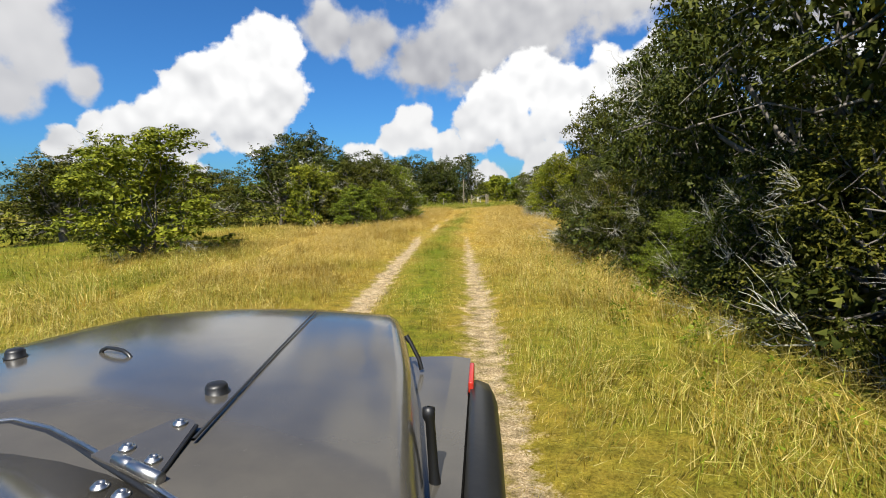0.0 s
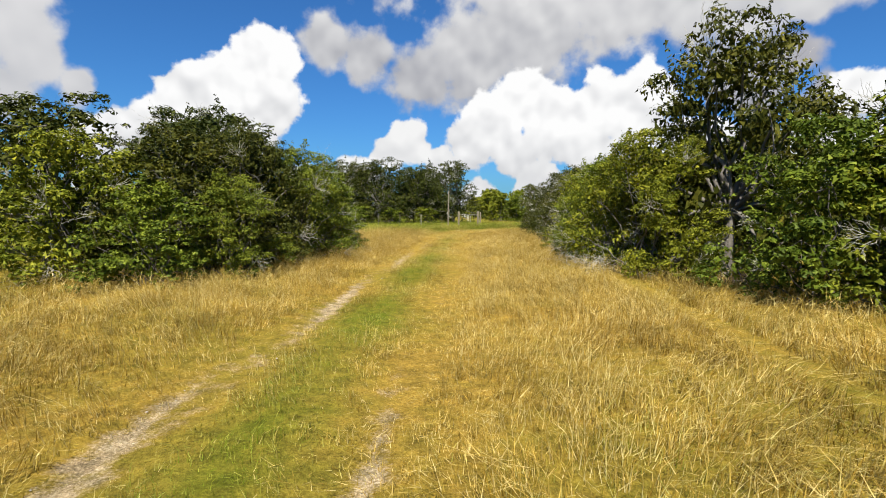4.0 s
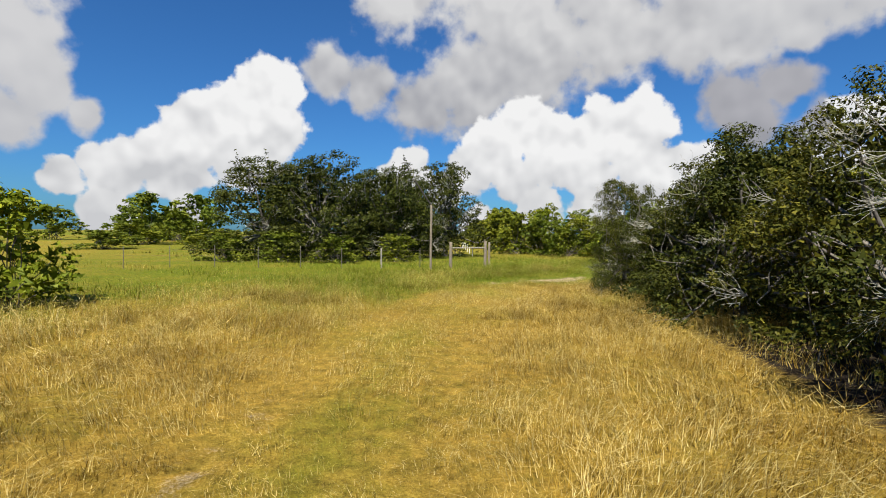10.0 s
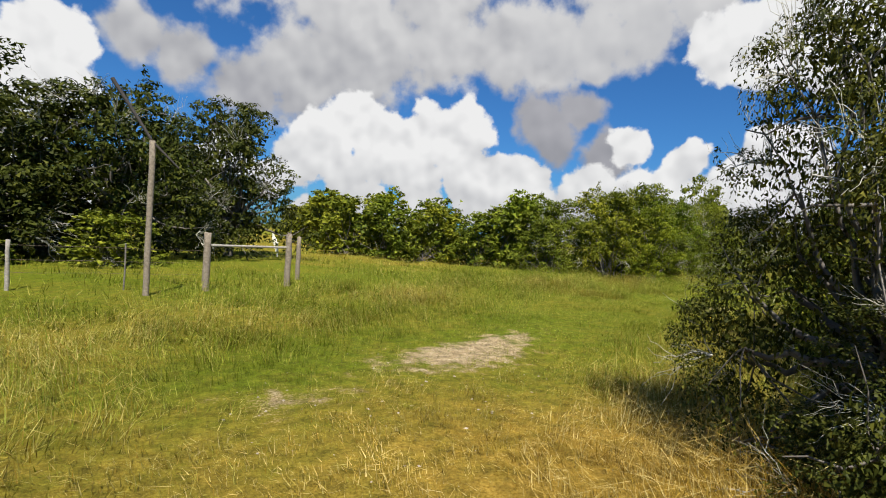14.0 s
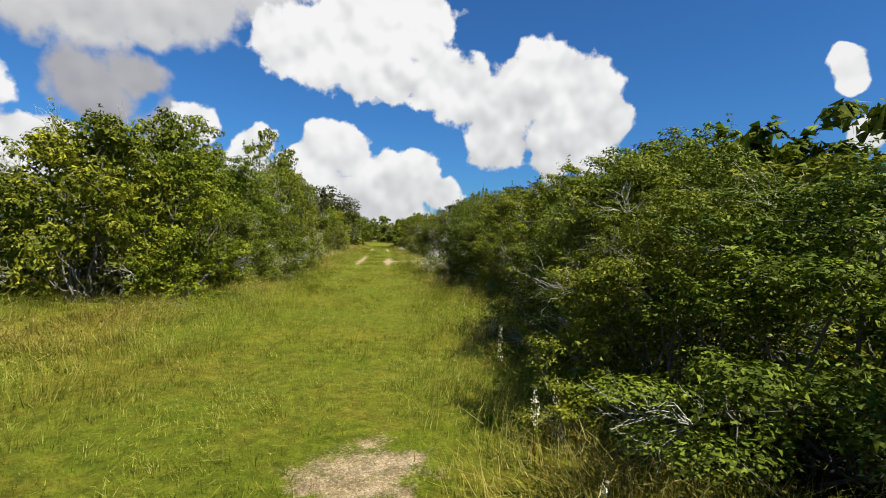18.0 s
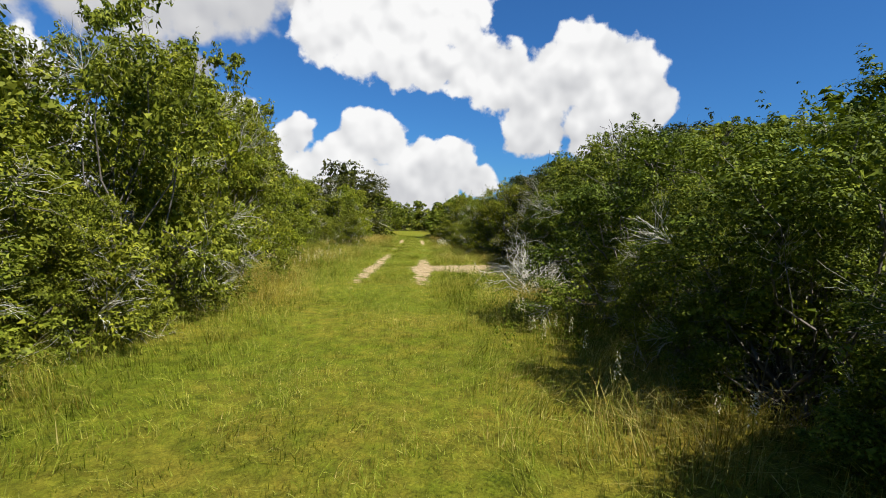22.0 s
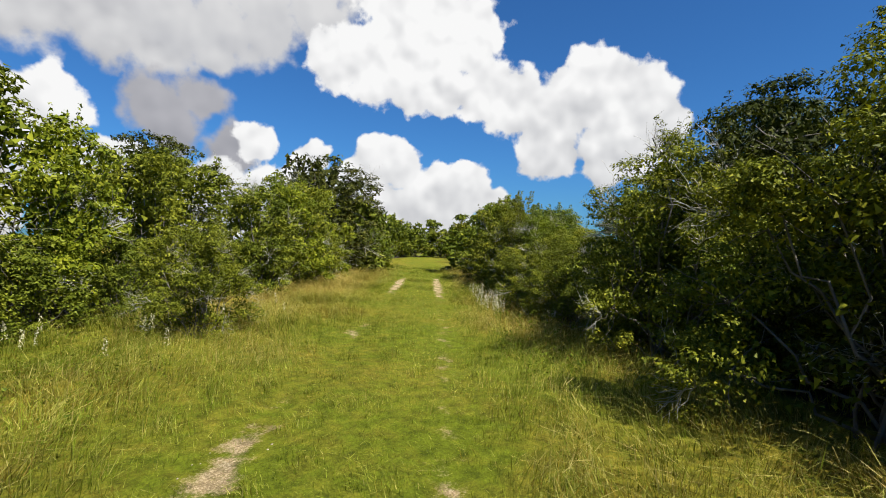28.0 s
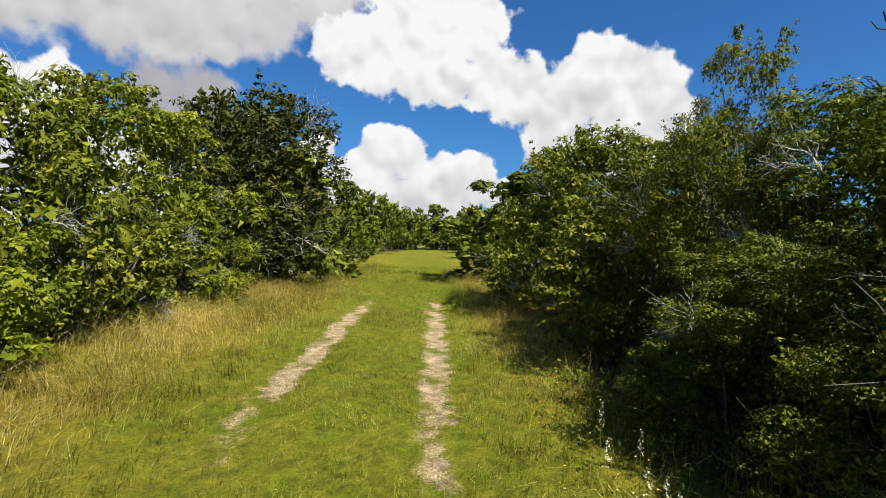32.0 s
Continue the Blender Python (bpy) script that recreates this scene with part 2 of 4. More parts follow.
def plain(name, colour, rough=0.5, metal=0.0, vary=0.15, scale=30, rel=0.0):
    m, N, L, p = material(name)
    at = N.new("ShaderNodeTexCoord").outputs["Object"]
    n = noise_tex(N, L, scale, 5, 0.65, at)
    a = tuple(max(0, c * (1 - vary)) for c in colour)
    b = tuple(min(1, c * (1 + vary)) for c in colour)
    L.new(ramp(N, L, n, (0.3, a), (0.7, b)), p.inputs["Base Color"])
    p.inputs["Roughness"].default_value, p.inputs["Metallic"].default_value = rough, metal
    if rel:
        bump(N, L, p, n, rel, 0.004)
    return m


OAK_LEAF = leaf_material("oak_leaves", (0.023, 0.029, 0.006), (0.046, 0.054, 0.011), (0.092, 0.096, 0.020), 0.07)
SHRUB_LEAF = leaf_material("shrub_leaves", (0.056, 0.070, 0.008), (0.114, 0.138, 0.016), (0.205, 0.230, 0.034), 0.13)
HEDGE_LEAF = leaf_material("hedge_leaves", (0.048, 0.066, 0.009), (0.108, 0.136, 0.016), (0.205, 0.230, 0.034), 0.10)
FRESH_LEAF = leaf_material("fresh_leaves", (0.064, 0.088, 0.008), (0.132, 0.166, 0.014), (0.220, 0.250, 0.030), 0.16)
BARK = bark_material("bark", (0.05, 0.042, 0.035), (0.20, 0.18, 0.15))
DEAD_WOOD = bark_material("dead_wood", (0.15, 0.13, 0.105), (0.38, 0.35, 0.30), 22)
LICHEN_WOOD = bark_material("lichened_wood", (0.20, 0.19, 0.15), (0.52, 0.50, 0.41), 16)
BOOM_WOOD = bark_material("dark_boom", (0.012, 0.010, 0.009), (0.045, 0.038, 0.032), 18)
POST_WOOD = bark_material("post_wood", (0.10, 0.08, 0.055), (0.28, 0.23, 0.17), 18)


def ground_material():
    m, N, L, p = material("ground")
    at = world_place(N)

    def attr(name):
        a = N.new("ShaderNodeAttribute")
        a.attribute_name = name
        return a.outputs["Fac"]

    fine, mid, wide = noise_tex(N, L, 38, 6, 0.75, at), noise_tex(N, L, 3.2, 5, 0.6, at), noise_tex(N, L, 0.35, 4, 0.55, at)
    green = ramp(N, L, fine, (0.3, (0.068, 0.082, 0.004)), (0.7, (0.162, 0.202, 0.012)))
    dry = ramp(N, L, fine, (0.33, (0.185, 0.106, 0.008)), (0.67, (0.430, 0.290, 0.058)))
    grit = calc(N, L, "ADD", calc(N, L, "MULTIPLY", noise_tex(N, L, 48, 4, 0.75, at), 0.65), calc(N, L, "MULTIPLY", noise_tex(N, L, 5, 6, 0.7, at), 0.35))
    soil = ramp(N, L, grit, (0.36, (0.165, 0.118, 0.068)), (0.5, (0.36, 0.266, 0.150)), (0.62, (0.58, 0.475, 0.320)))
    d = calc(N, L, "ADD", attr("dry"), calc(N, L, "MULTIPLY", calc(N, L, "SUBTRACT", wide, 0.5), 0.9))
    d = calc(N, L, "ADD", d, calc(N, L, "MULTIPLY", calc(N, L, "SUBTRACT", mid, 0.5), 0.9), True)
    b = calc(N, L, "ADD", attr("bare"), calc(N, L, "MULTIPLY", calc(N, L, "SUBTRACT", mid, 0.5), 1.0))
    b = calc(N, L, "ADD", b, calc(N, L, "MULTIPLY", calc(N, L, "SUBTRACT", fine, 0.5), 0.7))
    b = ramp(N, L, b, (0.42, (0, 0, 0)), (0.62, (1, 1, 1)))
    c = mix(N, L, b, mix(N, L, d, green, dry), soil)
    tuft = ramp(N, L, noise_tex(N, L, 6.0, 5, 0.7, at), (0.32, (0.52, 0.54, 0.48)), (0.64, (1.2, 1.18, 1.12)))
    c = mix(N, L, 1.0, c, tuft, "MULTIPLY")
    # dead leaves under the hedges, coloured near black to deepen the shade there
    shaded_litter = ramp(N, L, noise_tex(N, L, 30, 6, 0.75, at), (0.35, (0.012, 0.009, 0.006)), (0.72, (0.058, 0.042, 0.027)))
    under = calc(N, L, "ADD", attr("shaded_litter"), calc(N, L, "MULTIPLY", calc(N, L, "SUBTRACT", mid, 0.5), 0.6), True)
    c = mix(N, L, ramp(N, L, under, (0.35, (0, 0, 0)), (0.65, (1, 1, 1))), c, shaded_litter)
    L.new(c, p.inputs["Base Color"])
    p.inputs["Roughness"].default_value, p.inputs["Specular IOR Level"].default_value = 0.95, 0.1
    bump(N, L, p, calc(N, L, "ADD", fine, mid), 0.8, 0.05)
    return m


def grass_material():
    m, N, L, p = material("grass_blades")
    a = N.new("ShaderNodeAttribute")
    a.attribute_name = "dry"
    island = N.new("ShaderNodeNewGeometry").outputs["Random Per Island"]
    green = ramp(N, L, island, (0.0, (0.075, 0.092, 0.004)), (0.55, (0.150, 0.205, 0.013)), (1.0, (0.35, 0.365, 0.065)))
    dry = ramp(N, L, island, (0.0, (0.230, 0.138, 0.014)), (0.5, (0.440, 0.306, 0.070)), (1.0, (0.70, 0.57, 0.27)))
    c = mix(N, L, a.outputs["Fac"], green, dry)
    at = world_place(N)
    wide = ramp(N, L, noise_tex(N, L, 0.8, 3, 0.6, at), (0.32, (0.78, 0.80, 0.76)), (0.68, (1.2, 1.18, 1.08)))
    tuft = ramp(N, L, noise_tex(N, L, 7.0, 3, 0.6, at), (0.34, (0.60, 0.60, 0.54)), (0.66, (1.22, 1.22, 1.18)))
    c = mix(N, L, 1.0, mix(N, L, 1.0, c, wide, "MULTIPLY"), tuft, "MULTIPLY")
    L.new(c, p.inputs["Base Color"])
    p.inputs["Roughness"].default_value, p.inputs["Specular IOR Level"].default_value = 0.7, 0.1
    t = N.new("ShaderNodeBsdfTranslucent")
    L.new(c, t.inputs["Color"])
    s = N.new("ShaderNodeMixShader")
    s.inputs[0].default_value = 0.35
    L.new(p.outputs[0], s.inputs[1])
    L.new(t.outputs[0], s.inputs[2])
    L.new(s.outputs[0], N["Material Output"].inputs["Surface"])
    return m


GROUND, GRASS = ground_material(), grass_material()

# ---- mesh helpers ----
def mesh_from(name, verts, faces, mats, smooth=False, **attributes):
    """A mesh from arrays: faces is an (n, 3) or (n, 4) index array; attributes are floats per vertex."""
    me = bpy.data.meshes.new(name)
    verts, faces = np.asarray(verts, np.float32), np.asarray(faces, np.int32)
    n, k = faces.shape
    me.vertices.add(len(verts))
    me.vertices.foreach_set("co", verts.ravel())
    me.loops.add(n * k)
    me.loops.foreach_set("vertex_index", faces.ravel())
    me.polygons.add(n)
    me.polygons.foreach_set("loop_start", np.arange(0, n * k, k, dtype=np.int32))
    me.polygons.foreach_set("use_smooth", np.full(n, smooth))
    for key, values in attributes.items():
        me.attributes.new(key, "FLOAT", "POINT").data.foreach_set("value", np.asarray(values, np.float32))
    for m in mats if isinstance(mats, (list, tuple)) else [mats]:
        me.materials.append(m)
    me.update(calc_edges=True)
    return me


def part(name, data, mat, parent, label=""):
    """Links a bmesh or a mesh as one object under a thing or a part."""
    if isinstance(data, bmesh.types.BMesh):
        me = bpy.data.meshes.new(name)
        data.to_mesh(me)
        data.free()
        me.materials.append(mat)
    else:
        me = data
    ob = new(name, me)
    ob.parent = parent
    return tagged(ob, label)


def tubes(paths, sides=6):
    """Vertices and quads of tapered tubes; a path is a list of (point, radius)."""
    verts, faces, start = [], [], 0
    ring = np.arange(sides) * 2 * math.pi / sides
    for path in paths:
        pts = np.array([p for p, _ in path], float)
        rad = np.array([r for _, r in path], float)
        d = np.gradient(pts, axis=0)
        d /= np.linalg.norm(d, axis=1)[:, None] + 1e-9
        ref = np.where(np.abs(d[:, 2:3]) > 0.9, [[1.0, 0, 0]], [[0, 0, 1.0]])
        u = np.cross(d, ref)
        u /= np.linalg.norm(u, axis=1)[:, None] + 1e-9
        w = np.cross(d, u)
        v = pts[:, None] + rad[:, None, None] * (np.cos(ring)[None, :, None] * u[:, None] + np.sin(ring)[None, :, None] * w[:, None])
        verts.append(v.reshape(-1, 3))
        k = len(pts)
        i = start + np.arange((k - 1) * sides).reshape(k - 1, sides)
        j = start + (np.arange(k - 1)[:, None] * sides + (np.arange(sides)[None] + 1) % sides)
        faces.append(np.stack([i, j, j + sides, i + sides], -1).reshape(-1, 4))
        start += k * sides
    return np.concatenate(verts), np.concatenate(faces)


# ---- the lie of the land ----
TRACK = np.array([(-1.2, -60), (-0.75, 0), (-0.5, 20), (0.3, 32), (0.95, 44), (1.45, 50), (2.4, 53.2), (3.9, 56.0), (6.2, 58.95), (10.4, 62.55), (16.4, 65.35), (24.4, 69.85), (39.2, 79.25), (54.2, 88.45), (65.5, 95.75), (99.4, 117.95), (189.4, 172.95)])


def along(x, y):
    """For points: their way along the track, and their place beside it (to its right positive)."""
    p = np.stack([x, y], -1)
    best = np.full(x.shape, 1e9)
    s_out, l_out, run = np.zeros(x.shape), np.zeros(x.shape), 0.0
    for a, b in zip(TRACK[:-1], TRACK[1:]):
        d = b - a
        n = np.hypot(*d)
        d = d / n
        q = p - a
        s = np.clip(q @ d, 0, n)
        off = q - s[..., None] * d
        dist = np.hypot(off[..., 0], off[..., 1])
        side = q[..., 0] * d[1] - q[..., 1] * d[0]
        near = dist < best
        best = np.where(near, dist, best)
        s_out = np.where(near, run + s, s_out)
        l_out = np.where(near, np.sign(side) * dist, l_out)
        run += n
    return s_out - 60.0, l_out      # 0 where the walk begins


def bell(v, at, width):
    return np.exp(-(((v - at) / width) ** 2))


def between(v, a, b, soft):
    return 1 / (1 + np.exp(np.clip(-(v - a) / soft, -50, 50))) / (1 + np.exp(np.clip((v - b) / soft, -50, 50)))


def spot(x, y, cx, cy, rx, ry, turn=0.0):
    c, s = math.cos(turn), math.sin(turn)
    u, v = (x - cx) * c + (y - cy) * s, -(x - cx) * s + (y - cy) * c
    return np.exp(-((u / rx) ** 2 + (v / ry) ** 2) * 0.8)


def zones(x, y):
    """How dry the grass is, how bare the soil is and how deep the ruts are, at points."""
    s, l = along(x, y)
    first = between(s, -90, np.where(l > -1.2, 55.5, 52.0), 1.6) * (0.72 + 0.30 * between(s, 20, 70, 5))
    narrow = 1 - 0.25 * between(s, 60, 260, 2)
    left, right = bell(l, -0.92, 0.30 * narrow), bell(l, 0.92, 0.32 * narrow)
    mid = bell(l, 0, 0.55)
    dry = 0.93 * first * (1 - 0.75 * mid * between(s, -90, 30, 3) - 0.5 * mid * between(s, 30, 48, 3)) * (1 - 0.55 * between(s, -90, 8, 2) * between(l, 1.5, 9, 0.4)) * (1 - 0.35 * between(l, -40, -2.5, 1.0) * between(s, -90, 12, 4))
    dry = dry * np.where(l < -6, 0.75, 1.0)
    dry = np.maximum(dry, 1.05 * spot(x, y, 5.9, 54.8, 3.6, 2.9))
    dry = np.maximum(dry, 0.33 * (1 - first) * between(np.abs(l), 2.0, 6.0, 0.5))
    dry = np.maximum(dry, 0.48 * between(s, 113, 150, 3) * between(l, -6.5, -1.6, 0.5))
    dry = np.maximum(dry, 0.6 * between(s, 112, 150, 3) * between(l, 1.8, 4.5, 0.5))
    patchy = np.sin(x * 0.9 + 2.1 * np.sin(y * 0.5)) * np.sin(y * 0.8 + 1.6 * np.sin(x * 0.43))
    open_land = between(np.abs(l), 11, 1e5, 1.5)
    dry = dry * (1 - open_land) + open_land * (0.30 + 0.22 * np.sin(x * 0.11 + 1.2 * np.sin(y * 0.07)))
    dry = np.clip(dry + 0.16 * patchy, 0.12, 1)
    bare = left * (0.95 * between(s, -90, 17, 4) + 0.62 * between(s, 17, 47, 3) + 0.95 * between(s, 97, 111, 1.2)
                   + 0.7 * between(s, 114.5, 118, 0.8) + 0.9 * between(s, 124.5, 134.5, 1.0) + 0.4 * between(s, 136, 260, 5))
    bare = bare + right * (0.95 * between(s, -90, 16, 4) + 0.3 * between(s, 16, 50, 3) + 0.95 * between(s, 97, 107, 1.0) + 0.5 * between(s, 107, 122, 2)
                           + 0.8 * between(s, 124, 135, 1.2) + 0.4 * between(s, 134, 260, 5))
    bare = bare + 0.68 * spot(x, y, 6.1, 59.1, 1.7, 0.85, 0.5) + 0.45 * spot(x, y, 3.6, 57.4, 0.9, 0.6) + 0.3 * spot(x, y, 7.6, 60.3, 1.5, 0.5, 0.5)
    bare = bare + 0.8 * spot(x, y, 16.0, 63.9, 0.8, 0.6) + 1.05 * spot(x, y, 44.2, 79.0, 2.3, 1.25, -0.6) + 0.85 * spot(x, y, 45.8, 77.5, 1.7, 1.0, -0.8)
    bare = bare + 1.0 * spot(x, y, 44.0, 77.4, 2.2, 1.9, 0.55)
    bare = np.clip(bare, 0, 1)
    deep = (left + right) * (0.07 * between(s, -90, 48, 4) + 0.04 * between(s, 60, 260, 5))
    return dry, bare, deep, s, l


def shaded_litter_under(s, l):
    """Dead leaves on the bare earth under the hedges, with the hedges' shade put into their dark colour."""
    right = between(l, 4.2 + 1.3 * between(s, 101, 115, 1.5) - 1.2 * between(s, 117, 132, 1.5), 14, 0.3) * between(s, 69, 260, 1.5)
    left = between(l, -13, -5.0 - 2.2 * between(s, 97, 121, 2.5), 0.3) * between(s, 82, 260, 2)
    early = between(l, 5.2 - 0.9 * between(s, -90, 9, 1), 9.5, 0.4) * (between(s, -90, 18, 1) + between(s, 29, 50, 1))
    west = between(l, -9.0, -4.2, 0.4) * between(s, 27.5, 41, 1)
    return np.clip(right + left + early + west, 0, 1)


def ground_height(x, y):
    return 0.05 * np.sin(x * 0.31 + 1.3) * np.sin(y * 0.27) + 0.025 * np.sin(x * 1.1 + y * 0.7) - zones(x, y)[2]


def make_ground():
    def steps(lo, hi, fine):
        inner = np.arange(lo, hi + fine / 2, fine)
        grow = np.cumsum(fine * 1.35 ** np.arange(1, 29))
        grow = grow[grow < 2600]
        return np.concatenate([lo - grow[::-1], inner, hi + grow])
    xs, ys = steps(-14, 80, 0.48), steps(-4, 110, 0.48)
    gx, gy = np.meshgrid(xs, ys)
    x, y = gx.ravel(), gy.ravel()
    dry, bare, _, s, l = zones(x, y)
    z = ground_height(x, y)
    nx, ny = len(xs), len(ys)
    i = (np.arange(ny - 1)[:, None] * nx + np.arange(nx - 1)[None]).ravel()
    faces = np.stack([i, i + 1, i + nx + 1, i + nx], -1)
    me = mesh_from("ground", np.stack([x, y, z], -1), faces, GROUND, True, dry=dry, bare=bare, shaded_litter=shaded_litter_under(s, l))
    return tagged(new("ground", me), "two-rut ranch trail through dry golden and green grass", "ground", kind="structure")


make_ground()


def make_grass(name, count, seed, label, side):
    """Blades of grass, thickest beside the trail; each blade is one sliver."""
    rng = np.random.default_rng(seed)
    n = count * (7 if side else 4)
    s = rng.uniform(-4, 150, n)
    seg = np.cumsum(np.r_[0, np.hypot(*np.diff(TRACK, axis=0).T)]) - 60.0
    cx, cy = np.interp(s, seg, TRACK[:, 0]), np.interp(s, seg, TRACK[:, 1])
    dx, dy = np.interp(s + 0.5, seg, TRACK[:, 0]) - cx, np.interp(s + 0.5, seg, TRACK[:, 1]) - cy
    k = np.hypot(dx, dy)
    dx, dy = dx / k, dy / k
    spread = np.where(rng.random(n) < 0.68, rng.uniform(0, 5.0, n), np.minimum(5.5 * np.exp(rng.exponential(0.42, n)), 34))
    l = spread * np.where(rng.random(n) < 0.5, -1, 1)
    x, y = cx + dy * l, cy - dx * l
    clump = np.sin(x * 5.1 + 2 * np.sin(y * 3.3)) * np.sin(y * 4.7 + 1.7 * np.sin(x * 2.9))
    dry, bare, _, s2, l2 = zones(x, y)
    tall_side = dry + 0.25 * clump + rng.normal(0, 0.22, n) > 0.5
    keep = (rng.random(n) > bare * 1.25) & (rng.random(n) > shaded_litter_under(s2, l2) * 0.93) & (rng.random(n) < 0.62 + 0.38 * clump) & (tall_side == side)
    pick = np.flatnonzero(keep)[:count]
    x, y, dry, l2, s2 = x[pick], y[pick], dry[pick], l2[pick], s2[pick]
    m = len(pick)
    far = np.abs(l2)
    trodden = bell(np.abs(l2), 0.92, 0.45) + 0.75 * bell(l2, 0, 0.6) + 0.45 * between(np.abs(l2), -1, 2.0, 0.3)
    h = np.minimum(rng.gamma(4, 1 / 4, m), 1.8) * np.where(dry > 0.5, 0.23, 0.24) * (1 - 0.72 * np.clip(trodden, 0, 1)) + 0.04
    w = (0.0036 + 0.00060 * np.maximum(far - 2.0, 0)) * rng.uniform(0.7, 1.5, m)
    z = ground_height(x, y)
    sway = 2.2 * np.sin(x * 0.9 + 1.3 * np.sin(y * 1.7)) + 1.8 * np.sin(y * 1.1)
    turn = sway + rng.normal(0, 0.9, m)
    h = h * (1 + 0.5 * np.sin(x * 5.1 + 2 * np.sin(y * 3.3)) * np.sin(y * 4.7 + 1.7 * np.sin(x * 2.9)))
    lean = rng.uniform(0.3, 1.5, m) * h
    h = h * (1.05 - 0.25 * lean / h)
    lx, ly = np.cos(turn), np.sin(turn)
    curl = turn + rng.normal(0, 0.9, m)
    face = turn + math.pi / 2 + rng.normal(0, 0.5, m)
    fx, fy = np.cos(face) * w, np.sin(face) * w
    foot = np.stack([x, y, z - 0.02], -1)
    bend = foot + np.stack([lx * lean * 0.3, ly * lean * 0.3, h * 0.66 + 0.01], -1)
    tip = bend + np.stack([np.cos(curl) * lean * 0.7, np.sin(curl) * lean * 0.7, h * 0.34 - lean * 0.12], -1)
    f = np.stack([fx, fy, 0 * fx], -1)
    verts = np.stack([foot - f, foot + f, bend + f * 0.4, bend - f * 0.7, bend + f * 0.7, tip], 1).reshape(-1, 3)
    faces = np.arange(m * 6).reshape(-1, 3)
    tone = np.clip(dry + 0.25 * rng.normal(0, 1, m) * 0.6 + (0.25 if side else -0.15), 0, 1)
    me = mesh_from(name, verts, faces, GRASS, False, dry=np.repeat(tone, 6))
    return tagged(new(name, me), label, "grass", kind="stuff")


make_grass("dry_grass", 440000, 5, "tall dry golden grass standing beside the trail", True)
make_grass("green_grass", 400000, 6, "short green and yellowing grass on the trail and its verges", False)

# ---- trees and brush ----
def unit(rng, n):
    v = rng.normal(0, 1, (n, 3))
    return v / np.linalg.norm(v, axis=1)[:, None]


def leaves(rng, centres, radii, count, size, out=0.72, flat=0.7, rise=0.35):
    """Leaf slivers gathered in clumps: vertices and triangles."""
    k = rng.choice(len(centres), count, p=radii ** 2 / (radii ** 2).sum())
    d = unit(rng, count)
    d[:, 2] = np.where(rng.random(count) < 0.65, np.abs(d[:, 2]), d[:, 2])
    r = radii[k] * (0.35 + 0.68 * rng.random(count) ** 0.6)
    at = centres[k] + d * r[:, None] * [1, 1, flat]
    nrm = d * out + unit(rng, count) * (1 - out) + [0, 0, rise]
    nrm /= np.linalg.norm(nrm, axis=1)[:, None]
    a = np.cross(nrm, unit(rng, count))
    a /= np.linalg.norm(a, axis=1)[:, None] + 1e-9
    b = np.cross(nrm, a)
    s = size * rng.uniform(0.55, 1.45, count)[:, None]
    a, b = a * s, b * s * 0.5
    fold = nrm * s * 0.12
    verts = np.stack([at - a, at + a * 0.7 - b + fold, at + a * 0.7 + b + fold], 1).reshape(-1, 3)
    i = np.arange(count) * 3
    return verts, np.stack([i, i + 1, i + 2], -1)


def wander(rng, a, b, r0, r1, n=6, kink=0.12):
    a, b = np.asarray(a, float), np.asarray(b, float)
    size = np.linalg.norm(b - a)
    t = np.linspace(0, 1, n)
    pts = a + (b - a) * t[:, None] + np.r_[[[0, 0, 0]], rng.normal(0, kink * size, (n - 1, 3)) * t[1:, None] * (1.25 - t[1:, None])]
    return [(p, r0 + (r1 - r0) * u) for p, u in zip(pts, t)]


def twigs(rng, start, way, length, radius, depth, paths, spread=0.75):
    """A branch that forks into ever thinner ones."""
    end = np.asarray(start) + way * length
    path = wander(rng, start, end, radius, radius * 0.55, 5, 0.15)
    paths.append(path)
    if depth == 0:
        return
    for _ in range(rng.integers(2, 5)):
        at, r = path[rng.integers(2, 5)]
        w = way + unit(rng, 1)[0] * spread
        twigs(rng, at, w / np.linalg.norm(w), length * rng.uniform(0.45, 0.8), r * 0.65, depth - 1, paths, spread)


LABELS = {
    "shrub": ("dense thorny green shrub with grey twigs", "shrub"),
    "dark_shrub": ("dense dark green thorny shrub in the hedge", "shrub"),
    "fresh_shrub": ("bright green feathery shrub beside the trail", "shrub"),
    "live_oak": ("dark green live oak with a wide dense crown", "tree"),
    "young_tree": ("slender small-leaved tree with an open crown", "tree"),
    "dead_shrub": ("leafless grey-white dead shrub with tangled branches", "dead shrub"),
    "dead_tree": ("bare dark dead tree above the brush", "dead tree"),
    "far_brush": ("distant clump of green brush", "shrub"),
}


# leaves, leaf size, inner leaves, their size, sprays to a lobe
TIERS = {"close": (38000, 0.0060, 9000, 0.0095, 12), "half": (20000, 0.0086, 4600, 0.0135, 11), "mid": (10500, 0.0126, 2400, 0.019, 10),
         "low": (7600, 0.0150, 1700, 0.022, 11), "far": (1800, 0.029, 420, 0.045, 8)}


